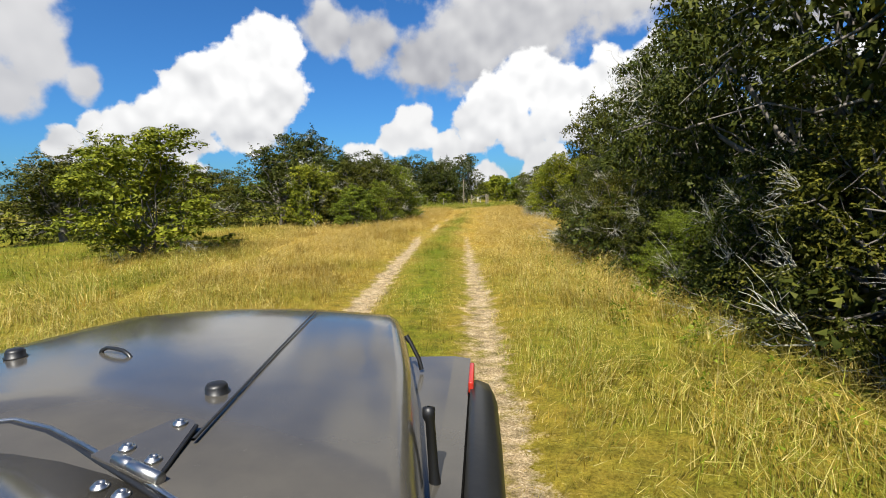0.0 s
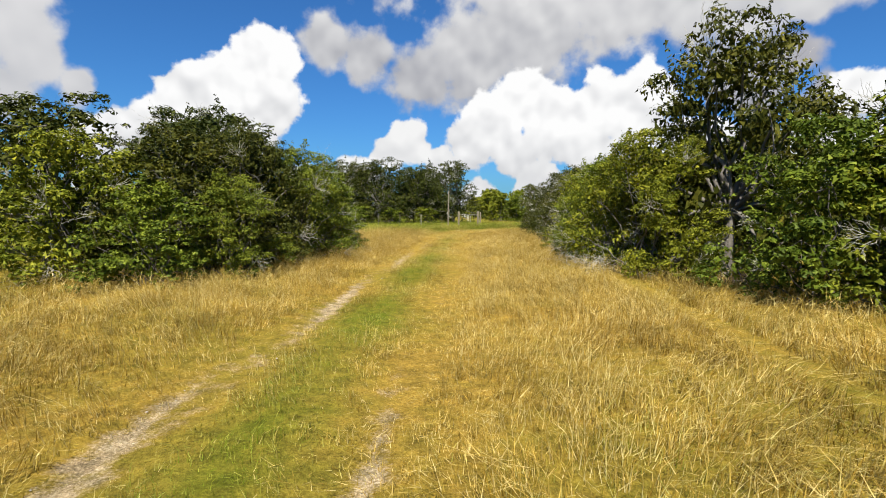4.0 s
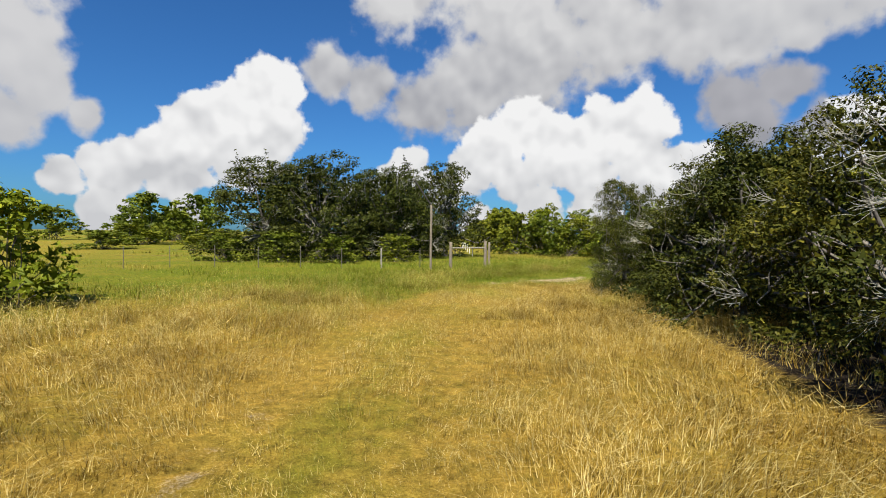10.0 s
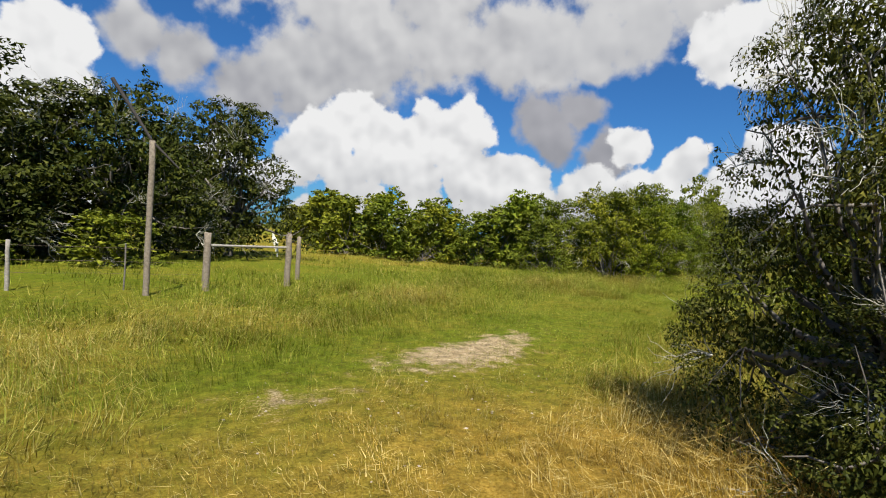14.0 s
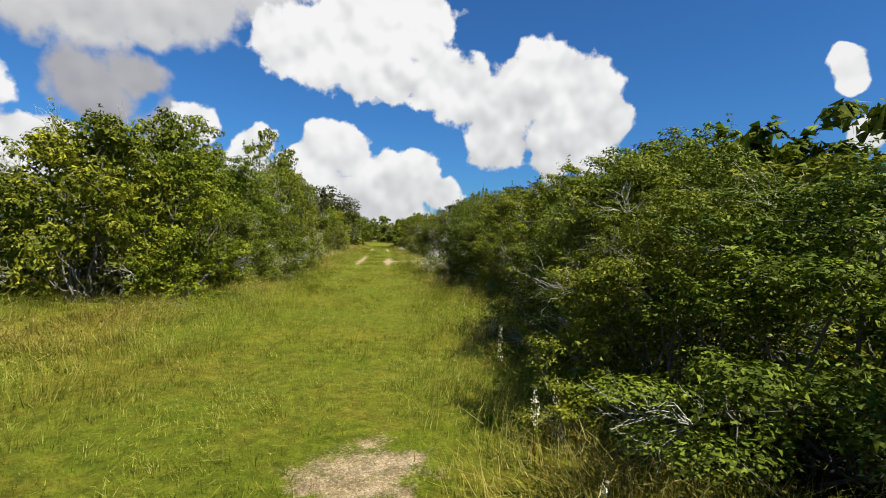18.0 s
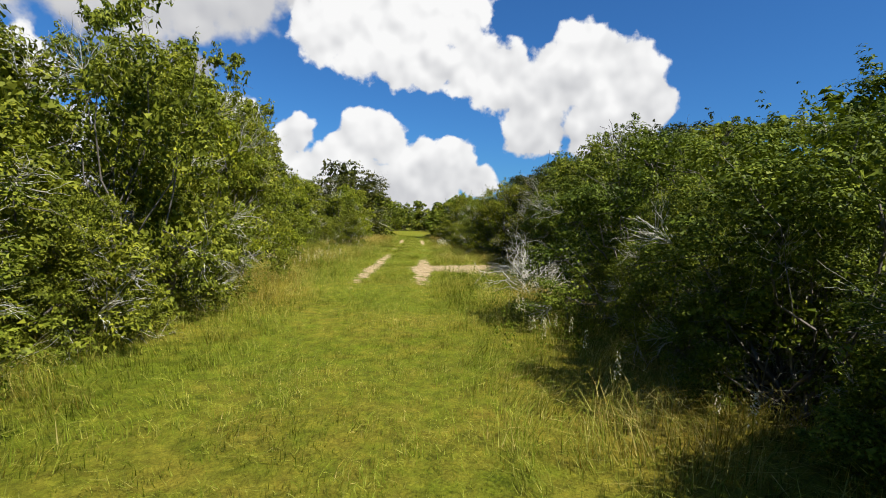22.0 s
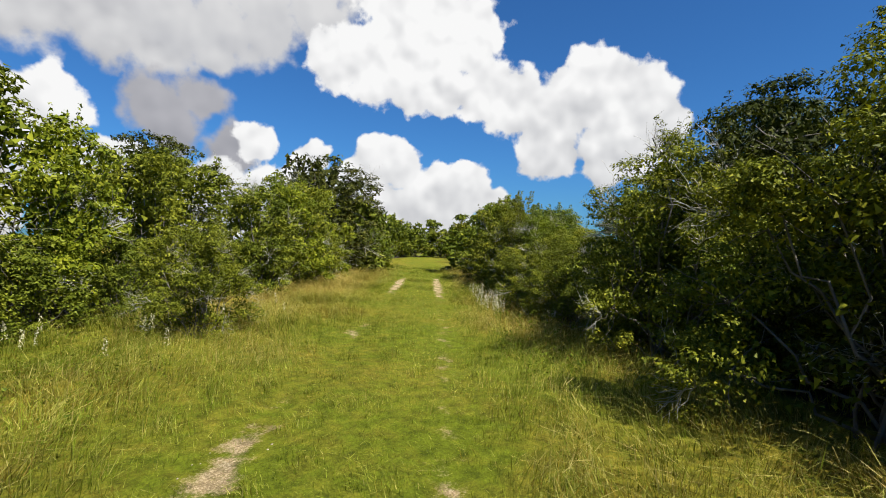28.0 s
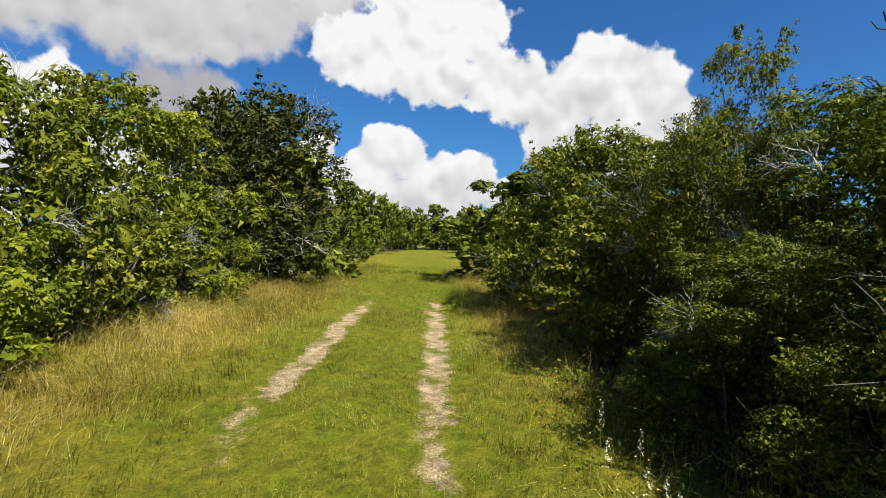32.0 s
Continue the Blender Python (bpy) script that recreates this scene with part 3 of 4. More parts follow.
def template(kind, variant, tier):
    """A plant one metre high and about one metre wide each way, with its foot at the origin: Empty > trunk, limbs, crown."""
    rng = np.random.default_rng(hash_of(kind) + 17 * variant)
    root = new(kind)
    label, category = LABELS[kind]
    tagged(root, label, category, group=category + "s along the trail")
    if kind in ("dead_shrub", "dead_tree"):
        if kind == "dead_shrub":
            for _ in range(13):
                paths = []
                w = unit(rng, 1)[0]
                w[2] = abs(w[2]) * 0.9 + 0.35
                twigs(rng, rng.normal(0, 0.09, 3) * [1, 1, 0], w / np.linalg.norm(w), rng.uniform(0.22, 0.40), 0.012, 3, paths, 1.0)
                v, f = tubes(paths, 3)
                part("branch", mesh_from("branch", v, f, LICHEN_WOOD, True), None, root)
            return root
        paths = []
        twigs(rng, np.zeros(3), np.array([0.05, 0, 1.0]), 0.5, 0.085, 4, paths, 0.7)
        v, f = tubes(paths, 6)
        part("trunk", mesh_from(kind, v, f, BOOM_WOOD, True), None, root)
        return root
    count, size, inner, big, per = TIERS[tier]
    tree = kind in ("live_oak", "young_tree")
    # lobes of the crown, then clumps on the lobes
    wide = {"live_oak": 0.40, "young_tree": 0.29, "far_brush": 0.4}.get(kind, 0.38)
    low, high = {"live_oak": (0.05, 0.82), "young_tree": (0.36, 0.88), "far_brush": (0.08, 0.78), "dark_shrub": (0.06, 0.82)}.get(kind, (0.05, 0.80))
    lobes = {"live_oak": 30, "young_tree": 17, "far_brush": 14}.get(kind, 24)
    th = np.arange(lobes) * 2.4 + rng.normal(0, 0.5, lobes)
    up = np.linspace(low, high, lobes) + rng.normal(0, 0.03, lobes)
    t = np.clip((up - low) / (high - low), 0, 1)
    reach = wide * np.sqrt(np.clip(1 - (t * 0.95) ** 2.2, 0.05, 1)) * rng.uniform(0.6, 1.1, lobes)
    if kind == "dark_shrub":
        reach = reach * np.where(t < 0.4, 1.12, 1.0)
    if kind == "young_tree":
        reach = wide * np.sin(np.clip(t, 0.1, 1) * 2.6) * rng.uniform(0.4, 1.1, lobes)
    lobe = np.stack([np.cos(th) * reach, np.sin(th) * reach, up], -1)
    lobe_r = rng.uniform(0.10, 0.19, lobes) * {"young_tree": 0.75, "live_oak": 1.1}.get(kind, 1.0)
    # sprays: small dense tufts on the outer skin of each lobe, with gaps between them
    middle = np.array([0, 0, 0.35])
    away = lobe - middle
    away /= np.linalg.norm(away, axis=1)[:, None] + 1e-9
    d = unit(rng, lobes * per) + np.repeat(away, per, 0) * 0.85 + [0, 0, 0.25]
    d /= np.linalg.norm(d, axis=1)[:, None]
    clump = np.repeat(lobe, per, 0) + d * (np.repeat(lobe_r, per) * rng.uniform(0.75, 1.12, lobes * per))[:, None]
    clump_r = np.repeat(lobe_r, per) * rng.uniform(0.20, 0.46, lobes * per)
    # leafy shoots that break the outline
    n = 12 if kind == "live_oak" else 34 if tier in ("close", "half") else 22
    base = clump[rng.integers(0, len(clump), n)]
    way = base - [0, 0, 0.35]
    way /= np.linalg.norm(way, axis=1)[:, None]
    way = way * 0.7 + unit(rng, n) * 0.4 + [0, 0, 0.5]
    far = rng.uniform(0.04, 0.14, n) * np.where(rng.random(n) < 0.2, 1.15, 0.85)
    steps = np.linspace(0.25, 1, 6)
    shoot = (base[:, None] + way[:, None] * (far[:, None] * steps)[..., None] + rng.normal(0, 0.004, (n, 6, 3))).reshape(-1, 3)
    shoot[:, 2] = np.minimum(shoot[:, 2], 1.04)
    shoot_r = np.tile(0.030 - 0.018 * steps, n)
    centres, radii = np.concatenate([clump, shoot]), np.concatenate([clump_r, shoot_r])
    keep = centres[:, 2] > 0.02
    centres, radii = centres[keep], radii[keep]
    mat = {"live_oak": OAK_LEAF, "dark_shrub": HEDGE_LEAF, "fresh_shrub": FRESH_LEAF}.get(kind, SHRUB_LEAF)
    if kind == "young_tree":
        count, inner, size = count * 4 // 5, inner // 4, size * 0.95
    v1, f1 = leaves(rng, centres, radii, count, size, 0.6, 0.55)
    # larger filler leaves inside the lobes and round the stems, added to block light
    v2, f2 = leaves(rng, lobe, lobe_r * 0.72, inner, big, 0.3, 0.9, 0.1)
    heart = rng.integers(0, lobes, 80)
    core = lobe[heart] * (np.sqrt(rng.uniform(0.03, 0.5, (80, 1))) * [1, 1, 0] + [0, 0, 1])
    v3, f3 = leaves(rng, core, np.full(80, 0.10 if kind != "young_tree" else 0.03), 120 if kind == "young_tree" else inner // 2, big * (0.6 if kind == "young_tree" else 1.25), 0.3, 0.9, 0.1)
    verts = np.concatenate([v1, v2, v3])
    verts[:, 2] = np.maximum(verts[:, 2], 0.004)
    faces = np.concatenate([f1, f2 + len(v1), f3 + len(v1) + len(v2)])
    part("crown", mesh_from("crown", verts, faces, mat), None, root)
    # trunk or stems, limbs, and the grey twigs that show between the leaves
    paths = []
    if tree:
        fork = np.array([rng.normal(0, 0.02), rng.normal(0, 0.02), 0.24 if kind == "live_oak" else 0.34])
        v, f = tubes([wander(rng, (0, 0, -0.03), fork, 0.035 if kind == "live_oak" else 0.012, 0.026 if kind == "live_oak" else 0.009, 6, 0.05)], 9)
        part("trunk", mesh_from("trunk", v, f, BARK, True), None, root)
        foot, thick = fork, 0.013 if kind == "live_oak" else 0.006
    else:
        foot, thick = np.zeros(3), 0.007
    for i in range(0, lobes):
        start = foot if tree else rng.normal(0, 0.06, 3) * [1, 1, 0] + [0, 0, -0.02]
        paths.append(wander(rng, start, lobe[i], thick, thick * 0.4, 4 if tier == "far" else 7, 0.09))
        for _ in range({"close": 4, "half": 3, "mid": 2, "low": 2, "far": 0}[tier]):
            w = unit(rng, 1)[0]
            paths.append(wander(rng, lobe[i], lobe[i] + w * lobe_r[i] * rng.uniform(0.9, 1.5), thick * 0.3, thick * 0.1, 4, 0.14))
    v, f = tubes(paths, 3)
    tagged(part("branchwork", mesh_from("branchwork", v, f, BARK, True), None, root), kind="stuff")
    # bursts of bare grey twigs on the flanks
    if tier in ("close", "half", "mid") and kind in ("shrub", "dark_shrub", "live_oak", "fresh_shrub"):
        bare = []
        for i in rng.choice(lobes, {"close": 13, "half": 11, "mid": 7}[tier] + 3 * (variant == 1), replace=False):
            if lobe[i][2] > 0.76:
                continue
            start = lobe[i] + away[i] * lobe_r[i] * 0.5
            for _ in range(9):
                w = away[i] * [1, 1, 0.5] + unit(rng, 1)[0] * 0.75 + [0, 0, 0.25]
                twigs(rng, start, w / np.linalg.norm(w), lobe_r[i] * rng.uniform(0.45, 0.85), 0.0020, 1, bare, 0.7)
        if bare:
            v, f = tubes(bare, 3)
            tagged(part("twig_spray", mesh_from("twig_spray", v, f, LICHEN_WOOD, True), None, root, "pale leafless twigs"), kind="stuff")
    return root


def hash_of(text):
    return sum((i + 3) * ord(c) for i, c in enumerate(text))


MADE = {}
plant_rng = np.random.default_rng(3)


def plant(kind, x, y, h, r, variants=3):
    """A plant of height h and crown radius r, on the ground."""
    variant = int(plant_rng.integers(variants))
    turn = plant_rng.uniform(0, 2 * math.pi)
    z = float(ground_height(np.array([x]), np.array([y]))[0]) - 0.02
    wide = r * 1.18 / 0.5
    h = h * 1.12
    m = Matrix.LocRotScale((x, y, z), Euler((0, 0, turn)), (wide, wide * plant_rng.uniform(0.9, 1.1), h))
    way, beside = along(np.array([x]), np.array([y]))
    gap = abs(beside[0] - 1.0) - r
    tier = "far" if kind == "far_brush" or way[0] > 142 or gap > 24 or (gap > 9 and kind != "live_oak") else "mid" if gap > 4.8 or way[0] > 128 else "half" if gap > 2.7 else "close"
    if h < 2.9 and tier != "far" and gap > 4.2:
        tier = "low"
    if kind.startswith("dead"):
        tier = "mid"
    variant = variant % {"close": 3, "half": 3, "mid": 3, "low": 3, "far": 2}[tier]
    key = (kind, variant, tier)
    if key not in MADE:
        MADE[key] = template(kind, variant, tier)
        MADE[key].matrix_basis = m
        return MADE[key]
    twin = copy_thing(MADE[key], Matrix())
    twin.matrix_basis = m
    return twin


def row(kind, *plants):
    for x, y, h, r in plants:
        plant(kind, x, y, h, r)


# first stretch, the open side
row("shrub", (-9.6, 15.6, 3.6, 2.2), (-3.9, 35.4, 3.0, 1.6), (-4.6, 38.0, 2.8, 1.6), (-5.2, 41.2, 3.4, 1.6), (-6.4, 35, 3.6, 2.0), (-7.5, 39, 3.4, 2))
row("live_oak", (-5.9, 29.4, 3.3, 1.8), (-4.8, 30.8, 3.6, 1.6), (-10.6, 31.0, 4.4, 2.6), (-6.6, 32, 3.9, 2.2), (-14, 47, 7.2, 3.6), (-16.5, 21, 3.4, 2.0), (-19, 26, 3.8, 2.4), (-15, 31, 3.4, 2.2), (-22, 36, 4.5, 3))
row("dark_shrub", (-8.2, 28.6, 3.2, 1.7), (-4.1, 32.8, 3.3, 1.5), (-4.2, 28.4, 2.2, 1.1), (-5.4, 27.2, 2.0, 1.2))
row("fresh_shrub", (-8.6, 50.6, 2.7, 1.3))
row("shrub", (-9.8, 49, 2.0, 1.6), (-10.8, 46, 2.6, 1.8))
# first stretch, the brush side
# the last two oaks stand out of view, added to shade the verge
row("live_oak", (5.5, 4.4, 5.8, 2.4), (5.5, 8.0, 6.2, 2.2), (5.9, 12.2, 5.8, 2.1), (6.7, 17.0, 5.6, 2.0), (8.8, 30.6, 6.6, 2.3), (9.5, 8, 5.5, 3), (4.9, 0.6, 5.6, 2.0), (4.6, -3.0, 5.6, 2.0))
row("live_oak", (4.0, 12.0, 2.2, 1.1), (4.4, 5.0, 2.4, 1.1), (4.3, 6.8, 2.2, 1.0), (4.6, 3.2, 2.4, 1.2), (4.1, 14.2, 2.4, 1.2), (4.2, 9.6, 2.0, 1.0), (5.3, 18.4, 1.9, 1.1), (4.7, 16.0, 2.4, 1.1))
row("dark_shrub", (8.2, 26.0, 3.3, 1.7))
row("shrub", (3.7, 8.4, 1.3, 0.7), (9.0, 20.5, 3.6, 2.0),
    (7.0, 35.5, 3.4, 1.8), (7.4, 39, 3.4, 1.8), (10, 34, 4.0, 2.2), (10.5, 41, 4.2, 2.2), (10, 25, 4.0, 2.2))
row("shrub", (6.6, 30.4, 3.7, 1.8), (6.4, 32.8, 3.3, 1.5))
row("fresh_shrub", (10.0, 51.2, 3.3, 1.5))
row("live_oak", (7.8, 43, 3.6, 1.7), (8.7, 46.4, 3.8, 1.8), (8.2, 49.4, 3.7, 1.8))
row("live_oak", (12.5, 16, 5.5, 3), (13.5, 28, 5.5, 3), (14, 38, 5.0, 3), (13, 48, 4.8, 2.6))
# corner brush
row("live_oak", (7.55, 54.8, 3.5, 1.05))
row("live_oak", (7.9, 54.2, 2.0, 1.0), (8.6, 53.8, 2.3, 1.2), (8.6, 52.2, 3.0, 1.5), (9.3, 55.0, 2.0, 1.0))
row("shrub", (11.4, 57.0, 2.8, 1.2), (15.3, 59.3, 3.0, 1.5), (12.6, 53.6, 4.0, 2.0), (16.5, 55.4, 3.6, 2.2))
row("dark_shrub", (13.2, 58.1, 2.9, 1.4), (11.9, 56.0, 3.3, 1.5))
row("live_oak", (10.6, 53.4, 4.2, 2.0))
# oaks behind the fence
row("live_oak", (-10.0, 72, 6.3, 3.0), (-6.6, 71.8, 6.2, 3.0), (-2.0, 74, 6.2, 2.7), (1.6, 78.6, 6.6, 2.8), (-4.4, 75, 5.4, 2.6),
    (-9, 78, 6.5, 3.4), (-1.5, 85, 6.0, 2.5), (-3, 90, 6, 3))
row("shrub", (-11.5, 69.5, 1.6, 1.4), (-8, 69.2, 1.8, 1.5), (-4.6, 69.4, 1.6, 1.4), (-1.4, 71.6, 1.7, 1.3))
# brush across the junction
row("shrub", (8.3, 86.0, 3.6, 2.2), (10.5, 83.5, 3.3, 2.0), (13.3, 82.0, 3.2, 2.0), (16.1, 80.0, 3.3, 2.0), (18.5, 77.5, 3.7, 2.0), (19.9, 74.5, 4.1, 1.8),
    (22.9, 75.7, 4.7, 1.9), (14.2, 85.5, 3.8, 2.4), (18.7, 81.5, 4.2, 2.4), (23.7, 80.0, 4.8, 2.4), (7.9, 91.5, 4.2, 2.4), (11.9, 81.4, 2.6, 1.5), (14.8, 79.4, 2.6, 1.5), (17.4, 76.1, 2.8, 1.4))
row("fresh_shrub", (21.5, 73.3, 3.6, 1.6), (25.9, 76.5, 4.0, 1.8), (11.2, 88.0, 4.2, 2.2), (17.3, 79.1, 3.9, 1.8))
# second stretch, left
row("shrub", (28.4, 78.0, 4.0, 1.7), (31.2, 79.2, 4.4, 1.7), (35.6, 82.5, 4.6, 1.7), (40.4, 89.4, 3.9, 1.7), (46.5, 93.2, 4.4, 1.8),
    (52.7, 97.0, 4.0, 1.8), (57.0, 97.2, 3.7, 1.8), (61.8, 99.8, 4.2, 1.7), (29.4, 82.5, 5, 2.4), (37.4, 87.5, 5.2, 2.4), (47.9, 96.0, 5.5, 2.4), (57.4, 102.0, 5, 2.6), (27.0, 75.5, 2.4, 1.2),
    (24.0, 74.0, 2.2, 1.1), (32.3, 79.0, 2.0, 1.0), (29.6, 77.2, 1.9, 0.9), (50.8, 90.8, 2.0, 1.0))
row("fresh_shrub", (33.3, 81.2, 4.9, 1.6), (38.6, 85.2, 3.6, 1.6), (49.6, 95.0, 4.3, 1.7), (59.4, 98.4, 4.0, 1.6), (64.6, 102.2, 4.6, 1.8), (43.5, 91.2, 3.6, 1.6))
row("young_tree", (32.8, 82.0, 6.0, 1.7), (36.8, 84.5, 6.0, 1.7), (45.4, 92.5, 6.8, 2.0), (44.0, 94.0, 6.0, 1.8), (41.4, 89.5, 5.6, 1.6))
row("live_oak", (70.4, 106.5, 6.6, 3.4), (74.4, 112.0, 8.0, 3.4), (59.4, 108.0, 6.5, 3), (39.4, 92.0, 5.5, 2.8), (31.4, 87.0, 5, 2.6))
# second stretch, right
row("dark_shrub", (18.0, 60.6, 2.4, 1.6), (21.0, 62.2, 3.1, 1.7), (24.6, 63.2, 3.4, 1.6), (29.8, 67.4, 3.3, 1.6), (32.4, 69.2, 2.9, 1.6),
    (35.8, 71.4, 3.2, 1.7), (42.1, 73.2, 4.2, 1.7), (51.4, 80.4, 3.7, 1.7), (54.2, 82.8, 3.6, 1.6), (57.1, 83.7, 3.3, 1.6),
    (59.8, 86.3, 2.3, 1.5), (64.8, 89.0, 3.2, 1.5), (67.0, 91.5, 3.2, 1.6), (61.2, 87.3, 2.3, 1.3), (63.5, 88.9, 2.9, 1.4), (65.9, 90.4, 3.2, 1.4), (69.8, 93.2, 4.0, 1.8), (22.9, 59.5, 3.2, 2.4), (30.4, 63.5, 3.8, 2.4), (39.4, 70.0, 3.8, 2.4), (26.4, 62.0, 4.0, 2.2), (34.9, 66.5, 3.6, 2.2),
    (43.8, 74.4, 4.2, 1.7))
row("fresh_shrub", (27.4, 65.0, 3.6, 1.5), (34.6, 68.4, 3.4, 1.6), (62.4, 87.9, 3.0, 1.5), (72.0, 94.5, 4.4, 1.8))
row("live_oak", (48.4, 76.0, 4.4, 2.2), (52.9, 78.5, 4.8, 2.4), (57.8, 81.5, 4.9, 2.4), (45.4, 71.5, 5.2, 2.6), (66.4, 85.0, 3.8, 2.4), (55.4, 81.2, 4.3, 2.0))
row("young_tree", (31.8, 65.8, 3.8, 1.4), (64.4, 89.9, 3.6, 0.85), (67.8, 90.4, 3.4, 1.2))
row("dead_shrub", (39.7, 74.8, 2.5, 1.35), (38.8, 74.5, 1.7, 1.1), (3.6, 17.7, 1.2, 0.85), (4.95, 30.3, 1.1, 0.9), (6.8, 41.6, 2.7, 0.8), (33.0, 69.5, 2.4, 1.1))
row("dead_tree", (79.0, 86.2, 9.0, 3.2), (36.8, 70.5, 4.0, 1.3))
row("dark_shrub", (18.3, 61.8, 2.2, 1.2), (20.1, 62.5, 2.4, 1.3), (21.9, 63.5, 2.4, 1.2))
# low growth at the foot of both hedges
skirt_rng = np.random.default_rng(41)
SEG = np.cumsum(np.r_[0, np.hypot(*np.diff(TRACK, axis=0).T)]) - 60.0


def beside_track(s, l):
    x, y = np.interp(s, SEG, TRACK[:, 0]), np.interp(s, SEG, TRACK[:, 1])
    dx, dy = np.interp(s + 0.5, SEG, TRACK[:, 0]) - x, np.interp(s + 0.5, SEG, TRACK[:, 1]) - y
    k = math.hypot(dx, dy)
    return float(x + dy / k * l), float(y - dx / k * l)


for s, l, h, r in ((100.4, 5.9, 3.8, 1.5), (102.4, 6.3, 3.9, 1.5), (104.6, 6.6, 3.8, 1.5), (106.8, 6.6, 3.7, 1.5),
                   (113.0, 5.6, 2.2, 1.1), (115.0, 4.9, 2.0, 1.0), (117.0, 4.2, 2.0, 1.1), (119.0, 3.9, 1.9, 1.0), (121.0, 3.8, 1.8, 1.0), (123.0, 3.8, 1.9, 1.0), (125.0, 3.8, 1.8, 1.0), (116.5, 8.2, 3.8, 1.9), (120.0, 8.0, 3.0, 1.9)):
    plant("dark_shrub", *beside_track(s, l), h, r)
for s in np.arange(84.0, 134, 2.1):
    if 109 < s < 127 or 93.5 < s < 100.5:
        continue
    edge = 3.5 + 2.2 * float(between(s, 101.5, 118, 1.2)) - 0.2 * float(between(s, 118, 126, 1))
    r = skirt_rng.uniform(0.75, 1.1)
    x, y = beside_track(s + skirt_rng.uniform(-0.4, 0.4), edge + r + skirt_rng.uniform(-0.2, 0.25))
    plant("dark_shrub", x, y, skirt_rng.uniform(1.3, 2.3), r)
for s in np.arange(99.5, 140, 2.6):
    edge = 3.4 + 2.6 * float(between(s, 93, 122, 2.5)) + 0.9 * float(between(s, 122, 160, 2))
    r = skirt_rng.uniform(0.75, 1.15)
    x, y = beside_track(s + skirt_rng.uniform(-0.5, 0.5), -(edge + r + skirt_rng.uniform(-0.2, 0.3)))
    plant("shrub", x, y, skirt_rng.uniform(1.2, 2.2), r)
# far along both stretches
far_rng = np.random.default_rng(11)
for i in range(60):
    s = 76 + i * 1.9
    side = (-1, 1)[i % 2]
    off = side * far_rng.uniform(4.6, 7.5) if i % 4 < 2 else side * far_rng.uniform(8, 12)
    cx, cy = 63.4 + (s - 76) * 0.84, 94.4 + (s - 76) * 0.54
    plant("far_brush", cx + 10 + 0.54 * off, cy + 6.5 - 0.84 * off, far_rng.uniform(4.0, 6.0), far_rng.uniform(2.0, 2.9))
for i in range(24):
    plant("far_brush", 14 + i * 2.4 + far_rng.uniform(-1, 1), 50 + i * 1.45 + far_rng.uniform(-1.5, 1.5), far_rng.uniform(4.2, 5.4), 2.4)
for i in range(14):
    plant("far_brush", -26 - far_rng.uniform(0, 24) + i, 60 + i * 4 + far_rng.uniform(-3, 3), far_rng.uniform(1.6, 2.6), far_rng.uniform(2.4, 3.6))
for i in range(16):
    plant("far_brush", 7.5 + far_rng.uniform(-1, 3), 94 + i * 4, far_rng.uniform(3.5, 5), 2.4)
    plant("live_oak" if i % 3 == 0 else "far_brush", -2 - far_rng.uniform(0, 4), 95 + i * 4, far_rng.uniform(4.5, 6), 2.6)
for i in range(15):
    x, y = beside_track(192 + far_rng.uniform(-5, 5), -14 + i * 2)
    plant("far_brush", x, y, far_rng.uniform(4.4, 6.4), far_rng.uniform(2.2, 3.0))
for i in range(26):
    plant("far_brush", -150 + i * 4.6, 128 + 16 * math.sin(i * 0.7) + far_rng.uniform(-5, 5), far_rng.uniform(4.5, 7.0), far_rng.uniform(3.2, 4.6))

# ---- fence, gate and pole ----
def taper_post(name, h, r, mat, seed, sides=10):
    rng = np.random.default_rng(seed)
    pts = [((rng.normal(0, 0.006), rng.normal(0, 0.006), z), r * (1.05 - 0.1 * z / h) * rng.uniform(0.94, 1.06)) for z in np.linspace(-0.3, h, 7)]
    pts += [((0, 0, h + 0.004), r * 0.8), ((0, 0, h + 0.008), 0.001)]
    v, f = tubes([pts], sides)
    return mesh_from(name, v, f, mat, True)


def lift(x, y):
    return float(ground_height(np.array([x]), np.array([y]))[0])


gate = tagged(new("wooden_gateway"), "two weathered wooden gate posts joined by a pale rail", "gateway")
GL, GR = (2.08, 66.0), (4.0, 66.9)
for (x, y), h in ((GL, 1.42), (GR, 1.42)):
    p = part("post", taper_post("post", h, 0.085, POST_WOOD, int(h * 100 + x)), None, gate)
    p.location = (x, y, lift(x, y))
v, f = tubes([[((*GL, 1.05), 0.035), ((*GR, 1.05), 0.035)]], 6)
part("rail", mesh_from("rail", v, f, DEAD_WOOD, True), None, gate, "pale straight wooden rail")

pole = tagged(new("leaning_pole"), "tall thin weathered pole with a dark boom leaning from its top", "pole")
part("mast", taper_post("mast", 3.3, 0.06, POST_WOOD, 4), None, pole)
v, f = tubes([[((-0.85, 0.25, 4.55), 0.045), ((-0.4, 0.12, 3.88), 0.038), ((0, 0, 3.28), 0.030), ((0.55, -0.15, 2.75), 0.018)]], 8)
part("boom", mesh_from("boom", v, f, BOOM_WOOD, True), None, pole, "dark boom across the pole")
v, f = tubes([[((-0.84, 0.25, 4.54), 0.006), ((-0.85, 0.25, 4.3), 0.005), ((-0.84, 0.25, 4.1), 0.008)]], 5)
part("cord", mesh_from("cord", v, f, BOOM_WOOD, True), None, pole)
pole.location = (1.05, 64.8, lift(1.05, 64.8))

